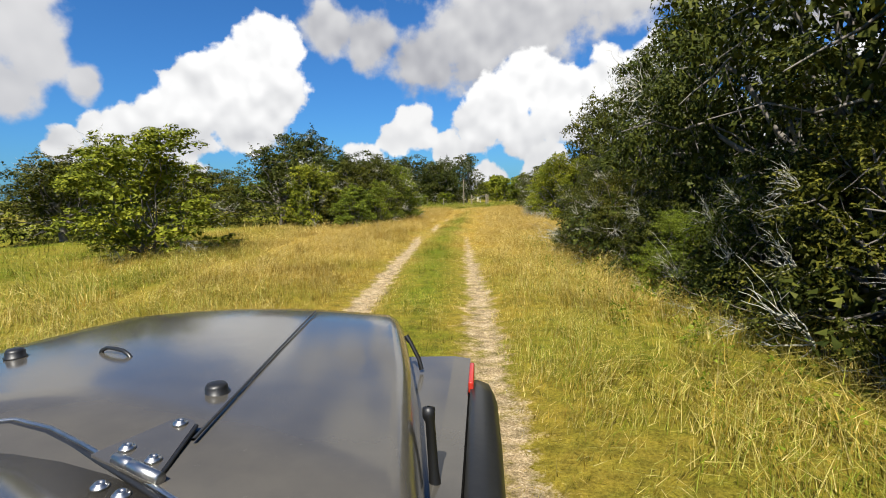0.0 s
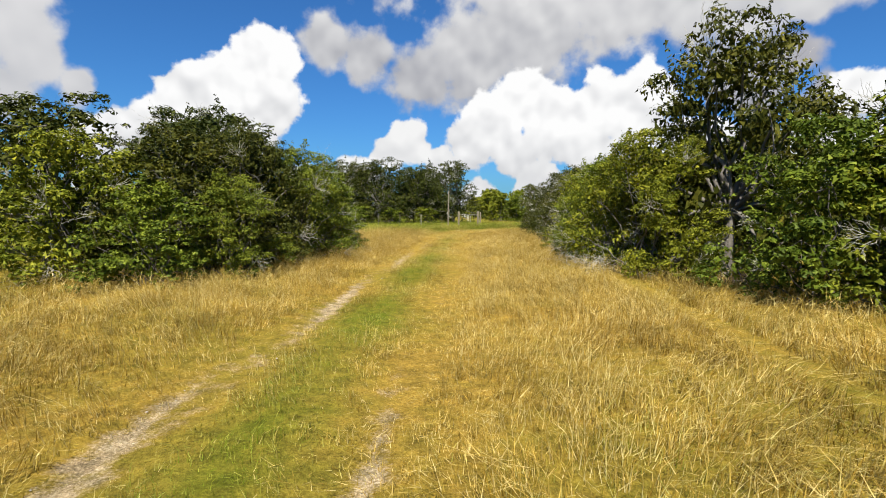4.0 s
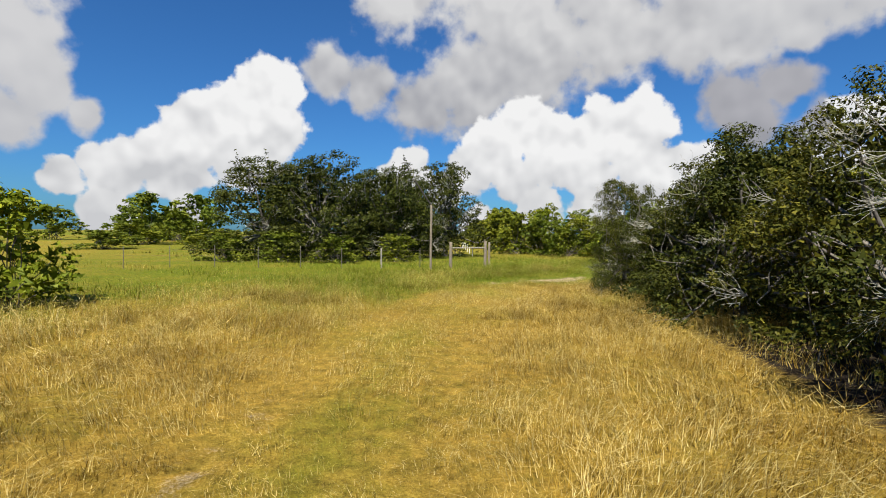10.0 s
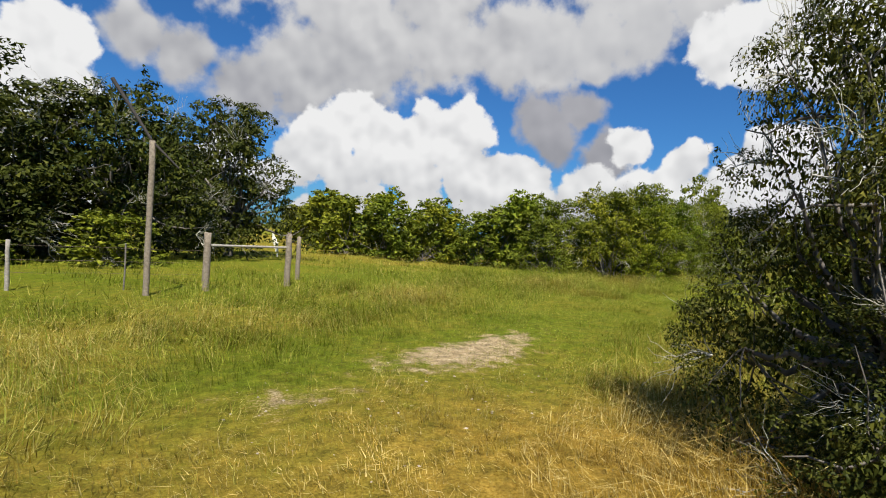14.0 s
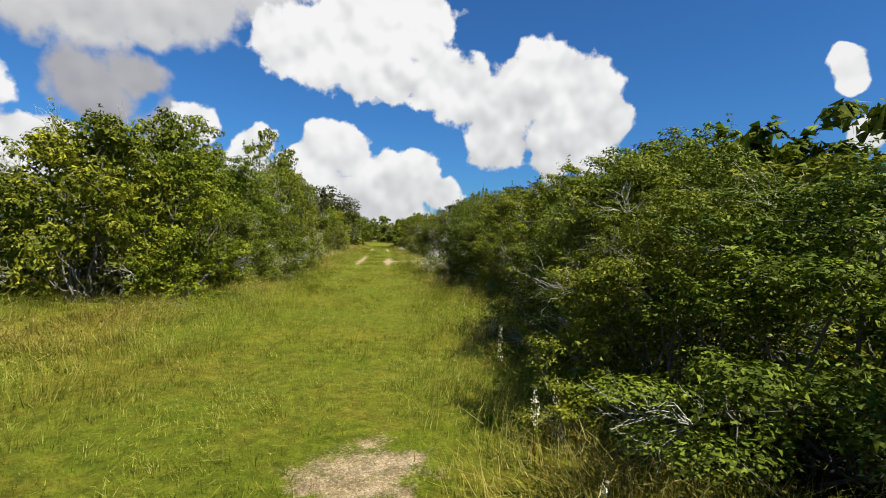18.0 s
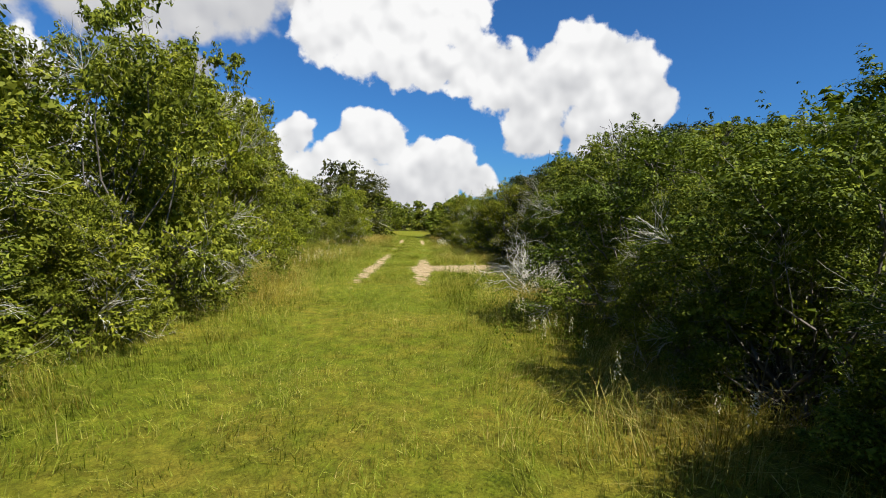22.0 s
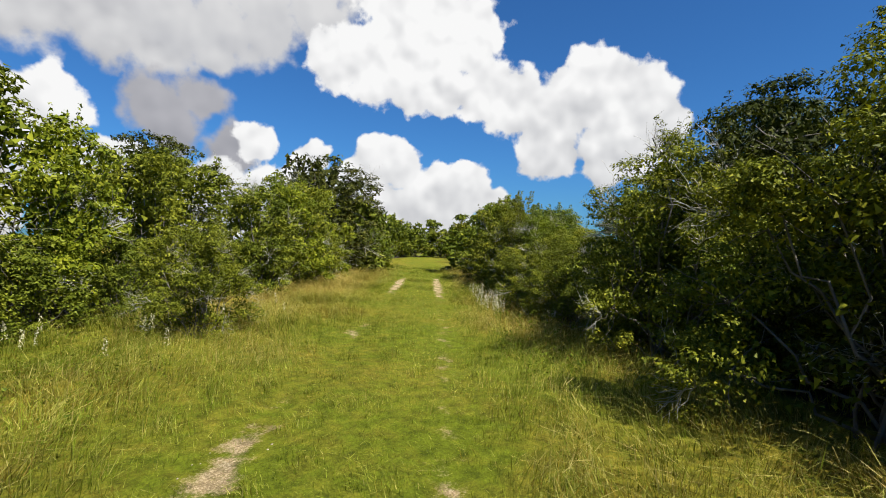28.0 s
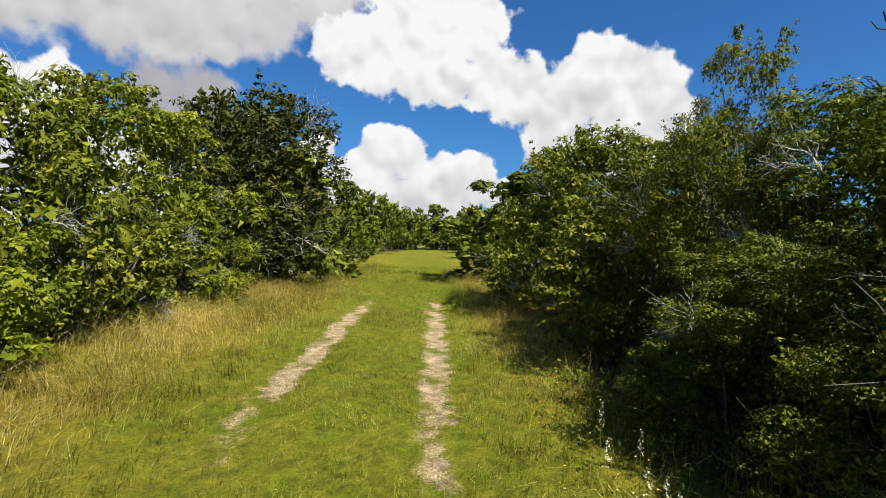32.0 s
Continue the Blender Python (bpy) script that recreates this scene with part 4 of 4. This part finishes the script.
fence = tagged(new("wire_fence"), "old wire fence on thin posts under the oaks", "fence")
FENCE_A, FENCE_B = np.array((1.95, 65.9)), np.array((-14.0, 62.6))
for i in range(8):
    x, y = FENCE_A + (FENCE_B - FENCE_A) * (i + 0.75) / 8
    p = part("post", taper_post("fence_post", 1.05, 0.018 if i != 1 else 0.04, BARK if i != 1 else DEAD_WOOD, i + 30, 7), None, fence, "pale post" if i == 1 else "")
    p.location = (x, y, lift(x, y))
wire_metal = plain("rusty_wire", (0.16, 0.12, 0.09), 0.6, 0.8, 0.3, 8)
for z in (0.35, 0.62, 0.92):
    pts = [((*(FENCE_A + (FENCE_B - FENCE_A) * u), z - 0.015 * math.sin(u * 8 * math.pi) ** 2), 0.0028) for u in np.linspace(0, 1, 33)]
    v, f = tubes([pts], 4)
    part("wire", mesh_from("wire", v, f, wire_metal, True), None, fence)

back_post = tagged(new("gate_post"), "weathered round wooden post behind the gateway", "post")
part("post", taper_post("post", 1.3, 0.07, POST_WOOD, 77), None, back_post)
back_post.location = (4.35, 68.6, lift(4.35, 68.6))
white_paint = plain("white_paint", (0.75, 0.74, 0.7), 0.6, 0, 0.1, 12)
for i in range(7):
    stake = tagged(new("marker_stake"), "short white stake along the far lane", "stake", group="white stakes along the lane")
    part("stake", taper_post("stake", 0.75, 0.035, white_paint, 80 + i, 8), None, stake)
    stake.location = (3.9 - 0.02 * i, 80 + i * 5.0, 0)


# ---- white flower spikes on the verges ----
def flower_spike(seed):
    rng = np.random.default_rng(seed)
    spike = tagged(new("white_wildflower"), "white flower spike standing in the verge grass", "flower", group="white wildflowers on the verges")
    v, f = tubes([wander(rng, (0, 0, -0.03), (rng.normal(0, 0.05), rng.normal(0, 0.05), 0.55), 0.004, 0.002, 5, 0.03)], 4)
    tip = v[-4:].mean(0)
    part("stem", mesh_from("stem", v, f, SHRUB_LEAF), None, spike)
    k = 46
    up = rng.uniform(0.36, 0.60, k)
    a = rng.uniform(0, 2 * math.pi, k)
    out = 0.022 * (1.15 - (up - 0.36) / 0.28) + 0.004
    c = np.stack([tip[0] * up / 0.55 + np.cos(a) * out, tip[1] * up / 0.55 + np.sin(a) * out, up], -1)
    d1, d2 = unit(rng, k) * 0.016, unit(rng, k) * 0.016
    verts = np.stack([c, c + d1, c + d2], 1).reshape(-1, 3)
    tagged(part("blossom", mesh_from("blossom", verts, np.arange(3 * k).reshape(-1, 3), petal), None, spike), kind="stuff")
    return spike


petal = plain("petals", (0.58, 0.53, 0.34), 0.6, 0, 0.15, 40)
flower_rng = np.random.default_rng(21)
SPIKES = [flower_spike(i) for i in range(3)]
made = 0
for s0, s1, l0, l1, n in ((70, 78, 2.3, 3.2, 12), (84, 93, 2.4, 3.2, 16), (97, 106, -5.4, -2.4, 64), (117, 121.5, 1.9, 2.6, 60), (122, 125, 1.9, 2.5, 14), (110, 117, -5.0, -2.6, 14), (60, 66, 3.5, 4.5, 4)):
    for _ in range(n):
        s, l = flower_rng.uniform(s0, s1), flower_rng.uniform(l0, l1)
        x, y = beside_track(s, l)
        size = flower_rng.uniform(0.7, 1.15)
        m = Matrix.LocRotScale((x, y, lift(x, y)), Euler((0, 0, flower_rng.uniform(0, 6.28))), (size, size, size))
        spike = SPIKES[made] if made < 3 else copy_thing(SPIKES[made % 3], Matrix())
        spike.matrix_basis = m
        made += 1


# ---- small yellow flowers low in the verges ----
def yellow_flowers():
    rng = np.random.default_rng(51)
    verts = []
    for s0, s1, l0, l1, n in ((74, 84, 1.7, 3.6, 200), (93, 100, 1.8, 3.4, 140), (118, 128, 1.8, 3.2, 240), (60, 72, -6, -2.5, 120), (84, 96, -3.4, -2.2, 90)):
        for _ in range(n):
            x, y = beside_track(rng.uniform(s0, s1), rng.uniform(l0, l1))
            c = np.array((x, y, lift(x, y) + rng.uniform(0.14, 0.32)))
            a = rng.uniform(0, 6.28)
            for i in range(5):
                u = a + i * 1.2566
                verts += [c, c + np.array((math.cos(u - 0.45), math.sin(u - 0.45), 0.25)) * 0.009, c + np.array((math.cos(u + 0.45), math.sin(u + 0.45), 0.25)) * 0.009]
    v = np.array(verts)
    me = mesh_from("yellow_flowers", v, np.arange(len(v)).reshape(-1, 3), plain("yellow_petals", (0.75, 0.55, 0.03), 0.6, 0, 0.15, 30))
    return tagged(new("yellow_flowers", me), "tiny yellow flowers scattered low in the verge grass", "flowers", kind="stuff")


yellow_flowers()


# ---- leafy weeds and pebbles ----
def verge_weeds():
    rng = np.random.default_rng(61)
    centres, radii = [], []
    for s0, s1, l0, l1, n in ((95, 112, -5.8, -2.4, 420), (74, 84, 2.2, 4.2, 160), (90, 100, 2.0, 3.6, 170), (112, 127, 1.9, 3.6, 240), (-2, 18, 2.6, 4.4, 200), (60, 90, -4.6, -2.6, 180)):
        for _ in range(n):
            x, y = beside_track(rng.uniform(s0, s1), rng.uniform(l0, l1))
            z, h = lift(x, y), rng.uniform(0.2, 0.5)
            for k in range(4):
                centres.append((x + rng.normal(0, 0.05), y + rng.normal(0, 0.05), z + h * (k + 0.8) / 4.5))
                radii.append(0.10 - 0.014 * k)
    v, f = leaves(rng, np.array(centres), np.array(radii), 34000, 0.022, 0.3)
    return tagged(new("verge_weeds", mesh_from("verge_weeds", v, f, FRESH_LEAF)), "leafy green weeds standing in the verge grass", "weeds", kind="stuff")


def pebbles():
    rng = np.random.default_rng(62)
    ball = np.array([(1, 0, 0), (-1, 0, 0), (0, 1, 0), (0, -1, 0), (0, 0, 1), (0, 0, -0.3)])
    sides = np.array([(0, 2, 4), (2, 1, 4), (1, 3, 4), (3, 0, 4), (2, 0, 5), (1, 2, 5), (3, 1, 5), (0, 3, 5)])
    verts, faces = [], []
    for s0, s1, l0, l1, n in ((100, 108, 1.5, 5.6, 520), (97, 110, -1.2, -0.6, 90), (97, 106, 0.6, 1.2, 90), (-2, 30, -1.25, -0.6, 160), (-2, 18, 0.6, 1.25, 110), (56.5, 61, -1.6, 1.2, 130)):
        for _ in range(n):
            x, y = beside_track(rng.uniform(s0, s1), rng.uniform(l0, l1))
            a, size = rng.uniform(0, 6.28), rng.gamma(3, 0.003) + 0.004
            p = ball * rng.uniform(0.6, 1.3, (6, 3)) * size * [1, 0.8, 0.55]
            c, s = math.cos(a), math.sin(a)
            p = np.stack([p[:, 0] * c - p[:, 1] * s + x, p[:, 0] * s + p[:, 1] * c + y, p[:, 2] + lift(x, y) + size * 0.1], -1)
            faces.append(sides + 6 * len(verts))
            verts.append(p)
    me = mesh_from("pebbles", np.concatenate(verts), np.concatenate(faces), plain("pebble_stone", (0.34, 0.29, 0.22), 0.85, 0, 0.35, 3))
    return tagged(new("pebbles", me), "small pale stones lying on the bare earth", "pebbles", kind="stuff")


verge_weeds()
pebbles()

# ---- the off-road vehicle at the start of the trail ----
def shell(name, stations, mat, smooth=True, close=True):
    """A skin through cross-sections of equal length; the ends are closed with fans."""
    k = len(stations[0])
    verts = [p for st in stations for p in st]
    bm = bmesh.new()
    vs = [bm.verts.new(p) for p in verts]
    for a in range(len(stations) - 1):
        for b in range(k - 1):
            bm.faces.new((vs[a * k + b], vs[a * k + b + 1], vs[(a + 1) * k + b + 1], vs[(a + 1) * k + b]))
    if close:
        bm.faces.new(vs[:k][::-1])
        bm.faces.new(vs[-k:])
    bmesh.ops.recalc_face_normals(bm, faces=bm.faces)
    for f in bm.faces:
        f.smooth = smooth
    return bm


def box(cx, cy, cz, sx, sy, sz, bevel=0.02, segments=3):
    bm = bmesh.new()
    bmesh.ops.create_cube(bm, size=1)
    bmesh.ops.scale(bm, vec=(sx, sy, sz), verts=bm.verts)
    bmesh.ops.bevel(bm, geom=bm.edges[:], offset=bevel, segments=segments, affect="EDGES", profile=0.6)
    bmesh.ops.translate(bm, vec=(cx, cy, cz), verts=bm.verts)
    for f in bm.faces:
        f.smooth = True
    return bm


def lathe(profile, sides, axis="z"):
    """A turned shape from (radius, height) pairs."""
    bm = bmesh.new()
    rings = []
    for r, h in profile:
        ring = []
        for i in range(sides):
            a = 2 * math.pi * i / sides
            p = (r * math.cos(a), r * math.sin(a), h)
            ring.append(bm.verts.new(p if axis == "z" else (p[2], p[0], p[1])))
        rings.append(ring)
    for a, b in zip(rings[:-1], rings[1:]):
        for i in range(sides):
            bm.faces.new((a[i], a[(i + 1) % sides], b[(i + 1) % sides], b[i]))
    bm.faces.new(rings[0][::-1])
    bm.faces.new(rings[-1])
    bmesh.ops.recalc_face_normals(bm, faces=bm.faces)
    for f in bm.faces:
        f.smooth = True
    return bm


def car_paint():
    m, N, L, p = material("grey_paint")
    at = N.new("ShaderNodeTexCoord").outputs["Object"]
    dust = noise_tex(N, L, 3.0, 6, 0.65, at)
    fleck = noise_tex(N, L, 60, 4, 0.7, at)
    chips = ramp(N, L, fleck, (0.70, (0, 0, 0)), (0.735, (1, 1, 1)))
    c = ramp(N, L, dust, (0.3, (0.044, 0.041, 0.036)), (0.75, (0.076, 0.069, 0.056)))
    c = mix(N, L, calc(N, L, "MULTIPLY", chips, 0.35), c, (0.42, 0.40, 0.36))
    L.new(c, p.inputs["Base Color"])
    L.new(ramp(N, L, dust, (0.3, (0.10, 0.10, 0.10)), (0.8, (0.24, 0.24, 0.24))), p.inputs["Roughness"])
    p.inputs["Coat Weight"].default_value, p.inputs["Coat Roughness"].default_value = 0.25, 0.12
    return m


def make_vehicle():
    paint = car_paint()
    rubber = plain("black_rubber", (0.007, 0.007, 0.007), 0.45, 0, 0.2, 20, 0.3)
    plastic = plain("black_plastic", (0.013, 0.013, 0.012), 0.38, 0, 0.2, 40, 0.2)
    steel = plain("steel", (0.45, 0.44, 0.42), 0.32, 1.0, 0.2, 40)
    red = plain("marker_lens", (0.34, 0.022, 0.012), 0.2, 0, 0.1)
    lamp = plain("lamp_lens", (0.6, 0.6, 0.58), 0.1, 0, 0.1)
    glass, N, L, p = material("windscreen_glass")
    p.inputs["Transmission Weight"].default_value, p.inputs["Roughness"].default_value, p.inputs["Base Color"].default_value = 1.0, 0.02, (0.85, 0.9, 0.88, 1)
    root = tagged(new("off_road_vehicle"), "dusty grey off-road vehicle with a wide flat bonnet on the trail", "car")
    root.matrix_basis = Matrix.Translation((-0.95, 0.0, 0.0)) @ Euler((0, 0, radians(-3.0))).to_matrix().to_4x4()

    # the bonnet's rear edge bows forward in the middle
    def bow(x, y):
        return y + (0.13 - 0.54 * (math.sqrt(x * x + 0.004) - 0.03)) * min(1, max(0, (1.6 - y) / 0.74))

    def crown(x, z=1.318, half=0.88):
        return z - 0.030 * (x / (half - 0.06)) ** 2 * (half / 0.6)

    # bonnet: crowned across, rounded down at the sides and the front
    def bonnet_section(y, half, z, drop):
        pts = []
        for u in np.linspace(-1, 1, 15):
            pts.append((u * (half - 0.06), y, z - 0.030 * u * u * (half / 0.6)))
        side = [(half - 0.03, y, z - 0.045), (half - 0.004, y, z - 0.085), (half + 0.012, y, z - 0.17), (half + 0.02, y, z - drop)]
        return [(a, bow(a, b), c) for a, b, c in [(-a, b, c) for a, b, c in side[::-1]] + pts + side]
    sections = [(0.86, 0.88, 1.318, 0.30), (1.1, 0.83, 1.314, 0.30), (1.5, 0.745, 1.304, 0.29), (1.9, 0.66, 1.290, 0.27), (2.1, 0.62, 1.278, 0.25),
                (2.2, 0.598, 1.262, 0.23), (2.25, 0.58, 1.23, 0.20), (2.27, 0.57, 1.17, 0.14)]
    bonnet = part("bonnet", shell("bonnet", [bonnet_section(*a) for a in sections], paint), paint, root)
    pts = [(0.41 - 0.148 * u, 0.91 + 1.14 * u) for u in (0, 0.25, 0.5, 0.75, 1)]
    v, f = tubes([[((x, y, 1.3150 - 0.022 * (y - 0.86) - 0.009 * max(0, y - 1.5) ** 2), 0.0035) for x, y in pts]], 6)
    part("crease", mesh_from("crease", v, f, plastic, True), None, bonnet)
    for x, y in ((0.323, 1.156), (-0.462, 1.44)):
        stop = part("rubber_stop", lathe([(0.030, 0), (0.030, 0.004), (0.026, 0.006), (0.025, 0.020), (0.021, 0.026), (0.010, 0.028)], 24), rubber, root)
        stop.location = (x, y, crown(x) - 0.008 - 0.012 * (y - 0.86))
    v, f = tubes([[((-0.195, 1.45, 1.302), 0.007), ((-0.188, 1.448, 1.312), 0.006), ((-0.165, 1.442, 1.321), 0.006), ((-0.13, 1.425, 1.323), 0.006),
                   ((-0.095, 1.412, 1.321), 0.006), ((-0.072, 1.402, 1.312), 0.006), ((-0.065, 1.40, 1.302), 0.007)]], 8)
    part("tie_loop", mesh_from("tie_loop", v, f, plastic, True), None, root)
    # cowl with hinges, bolts and the vent
    across = np.linspace(-0.86, 0.86, 17)
    cowl_rows = [[(x, y if y < 0.6 else bow(x, y), crown(x) - 0.006 - d) for x in across] for y, d in ((0.45, 0.12), (0.46, 0.0), (0.6, 0.0), (0.852, 0.0), (0.854, 0.12))]
    cowl = part("cowl", shell("cowl", cowl_rows, paint, True, False), paint, root)
    # thin steel tube standing in for the highlight along the bonnet's rear edge
    v, f = tubes([[((x, bow(x, 0.857), crown(x) + 0.001), 0.0045) for x in across]], 6)
    part("bonnet_edge", mesh_from("bonnet_edge", v, f, steel, True), None, cowl)
    v, f = tubes([[((x, bow(x, 0.847), crown(x) - 0.004), 0.006) for x in across]], 6)
    part("bonnet_seal", mesh_from("bonnet_seal", v, f, rubber, True), None, cowl)
    for i in range(9):
        part("vent_slot", box(-0.13 + i * 0.028, 0.95, 1.3105, 0.012, 0.11, 0.008, 0.002, 1), plastic, cowl)
    for side in (1, -1):
        turn = Matrix.Translation((side * 0.34, bow(0.34, 0.86), crown(0.34))) @ Euler((0, radians(side * 3), radians(-side * 24))).to_matrix().to_4x4()
        outline = [(-0.075, -0.012), (0.096, -0.012), (-0.022, 0.150), (-0.034, 0.158), (-0.060, 0.158), (-0.075, 0.140)]
        bm = bmesh.new()
        low, top = [[bm.verts.new((side * x, y, z)) for x, y in outline] for z in (0.0, 0.006)]
        bm.faces.new(low)
        bm.faces.new(top[::-1])
        for i in range(len(outline)):
            bm.faces.new((low[i - 1], low[i], top[i], top[i - 1]))
        bmesh.ops.recalc_face_normals(bm, faces=bm.faces)
        hinge = part("hinge", bm, paint, root)
        hinge.matrix_basis = turn
        v, f = tubes([[((side * 0.098, -0.011, 0.002), 0.004), ((side * -0.020, 0.152, 0.002), 0.004)]], 6)
        part("hinge_gap", mesh_from("hinge_gap", v, f, rubber, True), None, hinge, "dark gap along the hinge plate")
        v, f = tubes([[((side * -0.02, 0, 0.009), 0.001), ((side * -0.02, 0, 0.009), 0.011), ((side * 0.02, 0, 0.009), 0.011), ((side * 0.022, 0, 0.009), 0.009),
                       ((side * 0.026, 0, 0.009), 0.011), ((side * 0.10, 0, 0.009), 0.011), ((side * 0.10, 0, 0.009), 0.001)]], 12)
        part("hinge_pin", mesh_from("hinge_pin", v, f, steel, True), None, hinge)
        for bx, by in ((-0.04, 0.03), (0.035, 0.03), (-0.045, 0.135), (0.02, -0.048), (0.07, -0.044)):
            bolt = part("bolt", lathe([(0.014, 0), (0.014, 0.003), (0.012, 0.005), (0.0085, 0.006), (0.0085, 0.009), (0.005, 0.0095), (0.004, 0.007)], 14), steel, hinge)
            bolt.location = (side * bx, by, 0.006 if by > 0 else -0.005)
        # wing, flare, marker and bonnet catch
        wing = part("wing", shell("wing", [[(side * a, y, z) for a, z in ((0.56, 0.86), (0.60, 1.045), (0.82, 1.05), (0.89, 1.04), (0.90, 0.9))]
                                           for y in (0.55, 1.0, 1.6, 2.1, 2.2)], paint, False), paint, root)
        arch = []
        for y, top, outer in ((0.75, 0.82, 0.97), (0.95, 0.96, 0.99), (1.15, 1.03, 1.0), (1.5, 1.045, 1.0), (1.85, 1.04, 0.995), (2.0, 1.015, 0.985), (2.08, 0.95, 0.965), (2.12, 0.80, 0.94)):
            arch.append([(side * a, y, z) for a, z in ((0.893, top - 0.05), (0.897, top), (0.92, top + 0.006), (outer - 0.02, top - 0.012), (outer, top - 0.05), (outer - 0.005, top - 0.11), (outer - 0.03, top - 0.11))])
        flare = part("wheel_flare", shell("flare", arch, plastic), plastic, root, "black plastic flare over the wheel")
        marker = part("side_marker", box(side * 0.900, 1.96, 1.045, 0.020, 0.22, 0.045, 0.008), red, flare, "red-orange marker lens")
        v, f = tubes([[((side * 0.70, 2.0, 1.06), 0.009), ((side * 0.69, 2.01, 1.10), 0.008), ((side * 0.655, 2.03, 1.16), 0.008), ((side * 0.635, 2.04, 1.185), 0.012)]], 8)
        part("bonnet_catch", mesh_from("bonnet_catch", v, f, rubber, True), None, root)
        v, f = tubes([[((side * 0.825, 1.23, 1.04), 0.016), ((side * 0.822, 1.23, 1.08), 0.013), ((side * 0.815, 1.24, 1.20), 0.012), ((side * 0.812, 1.24, 1.215), 0.016), ((side * 0.812, 1.24, 1.235), 0.016), ((side * 0.812, 1.24, 1.24), 0.004)]], 10)
        part("mast_base", mesh_from("mast_base", v, f, rubber, True), None, wing)
        head = part("headlamp", lathe([(0.02, 0.0), (0.085, 0.004), (0.095, -0.01), (0.095, -0.05)], 24, "y"), lamp, root)
        head.rotation_euler = (0, 0, math.pi / 2)
        head.location = (side * 0.36, 2.30, 1.0)
        for y in (1.62, -0.95):
            wheel = part("wheel", lathe([(0.20, 0.12), (0.36, 0.13), (0.40, 0.10), (0.415, 0.05), (0.415, -0.05), (0.40, -0.10), (0.36, -0.13), (0.20, -0.12)], 40, "x"), rubber, root)
            wheel.location = (side * 0.84, y, 0.41)
            rim = part("rim", lathe([(0.21, 0.11), (0.18, 0.10), (0.07, 0.09), (0.05, 0.12), (0.03, 0.125)] if side > 0 else [(0.03, -0.125), (0.05, -0.12), (0.07, -0.09), (0.18, -0.10), (0.21, -0.11)], 28, "x"), steel, wheel)
    part("grille", box(0, 2.24, 0.97, 1.16, 0.07, 0.40, 0.03), paint, root)
    for i in range(7):
        part("grille_slot", box(-0.21 + i * 0.07, 2.277, 0.98, 0.038, 0.01, 0.28, 0.004, 2), plastic, root)
    part("front_bumper", box(0, 2.46, 0.66, 1.5, 0.16, 0.17, 0.03), plastic, root)
    part("tub", shell("tub", [[(a * 0.86, y, z) for a, z in ((-0.9, 0.5), (-1, 0.62), (-1, 1.2), (-0.97, 1.24), (0.97, 1.24), (1, 1.2), (1, 0.62), (0.9, 0.5))] for y in (0.46, 0.3, -1.0, -1.62, -1.66)], paint, False), paint, root)
    part("chassis", box(0, 0.45, 0.56, 0.9, 3.9, 0.16, 0.03), plastic, root)
    screen = part("windscreen_frame", shell("frame", [[(-0.70, 0.44, 1.25), (-0.62, 0.06, 1.76), (0.62, 0.06, 1.76), (0.70, 0.44, 1.25)], [(-0.70, 0.40, 1.25), (-0.62, 0.02, 1.76), (0.62, 0.02, 1.76), (0.70, 0.40, 1.25)]], paint, False, False), paint, root)
    part("windscreen", box(0, 0, 0, 1.22, 0.006, 0.56, 0.002, 1), glass, screen).matrix_basis = Matrix.Translation((0, 0.24, 1.51)) @ Euler((radians(36.7), 0, 0)).to_matrix().to_4x4()
    part("hard_top", shell("top", [[(a * 0.68, y, z) for a, z in ((-1.08, 1.26), (-0.98, 1.70), (-0.88, 1.80), (0.88, 1.80), (0.98, 1.70), (1.08, 1.26))] for y in (0.0, -0.4, -1.5, -1.6)], plastic, False), plastic, root)
    return root


make_vehicle()
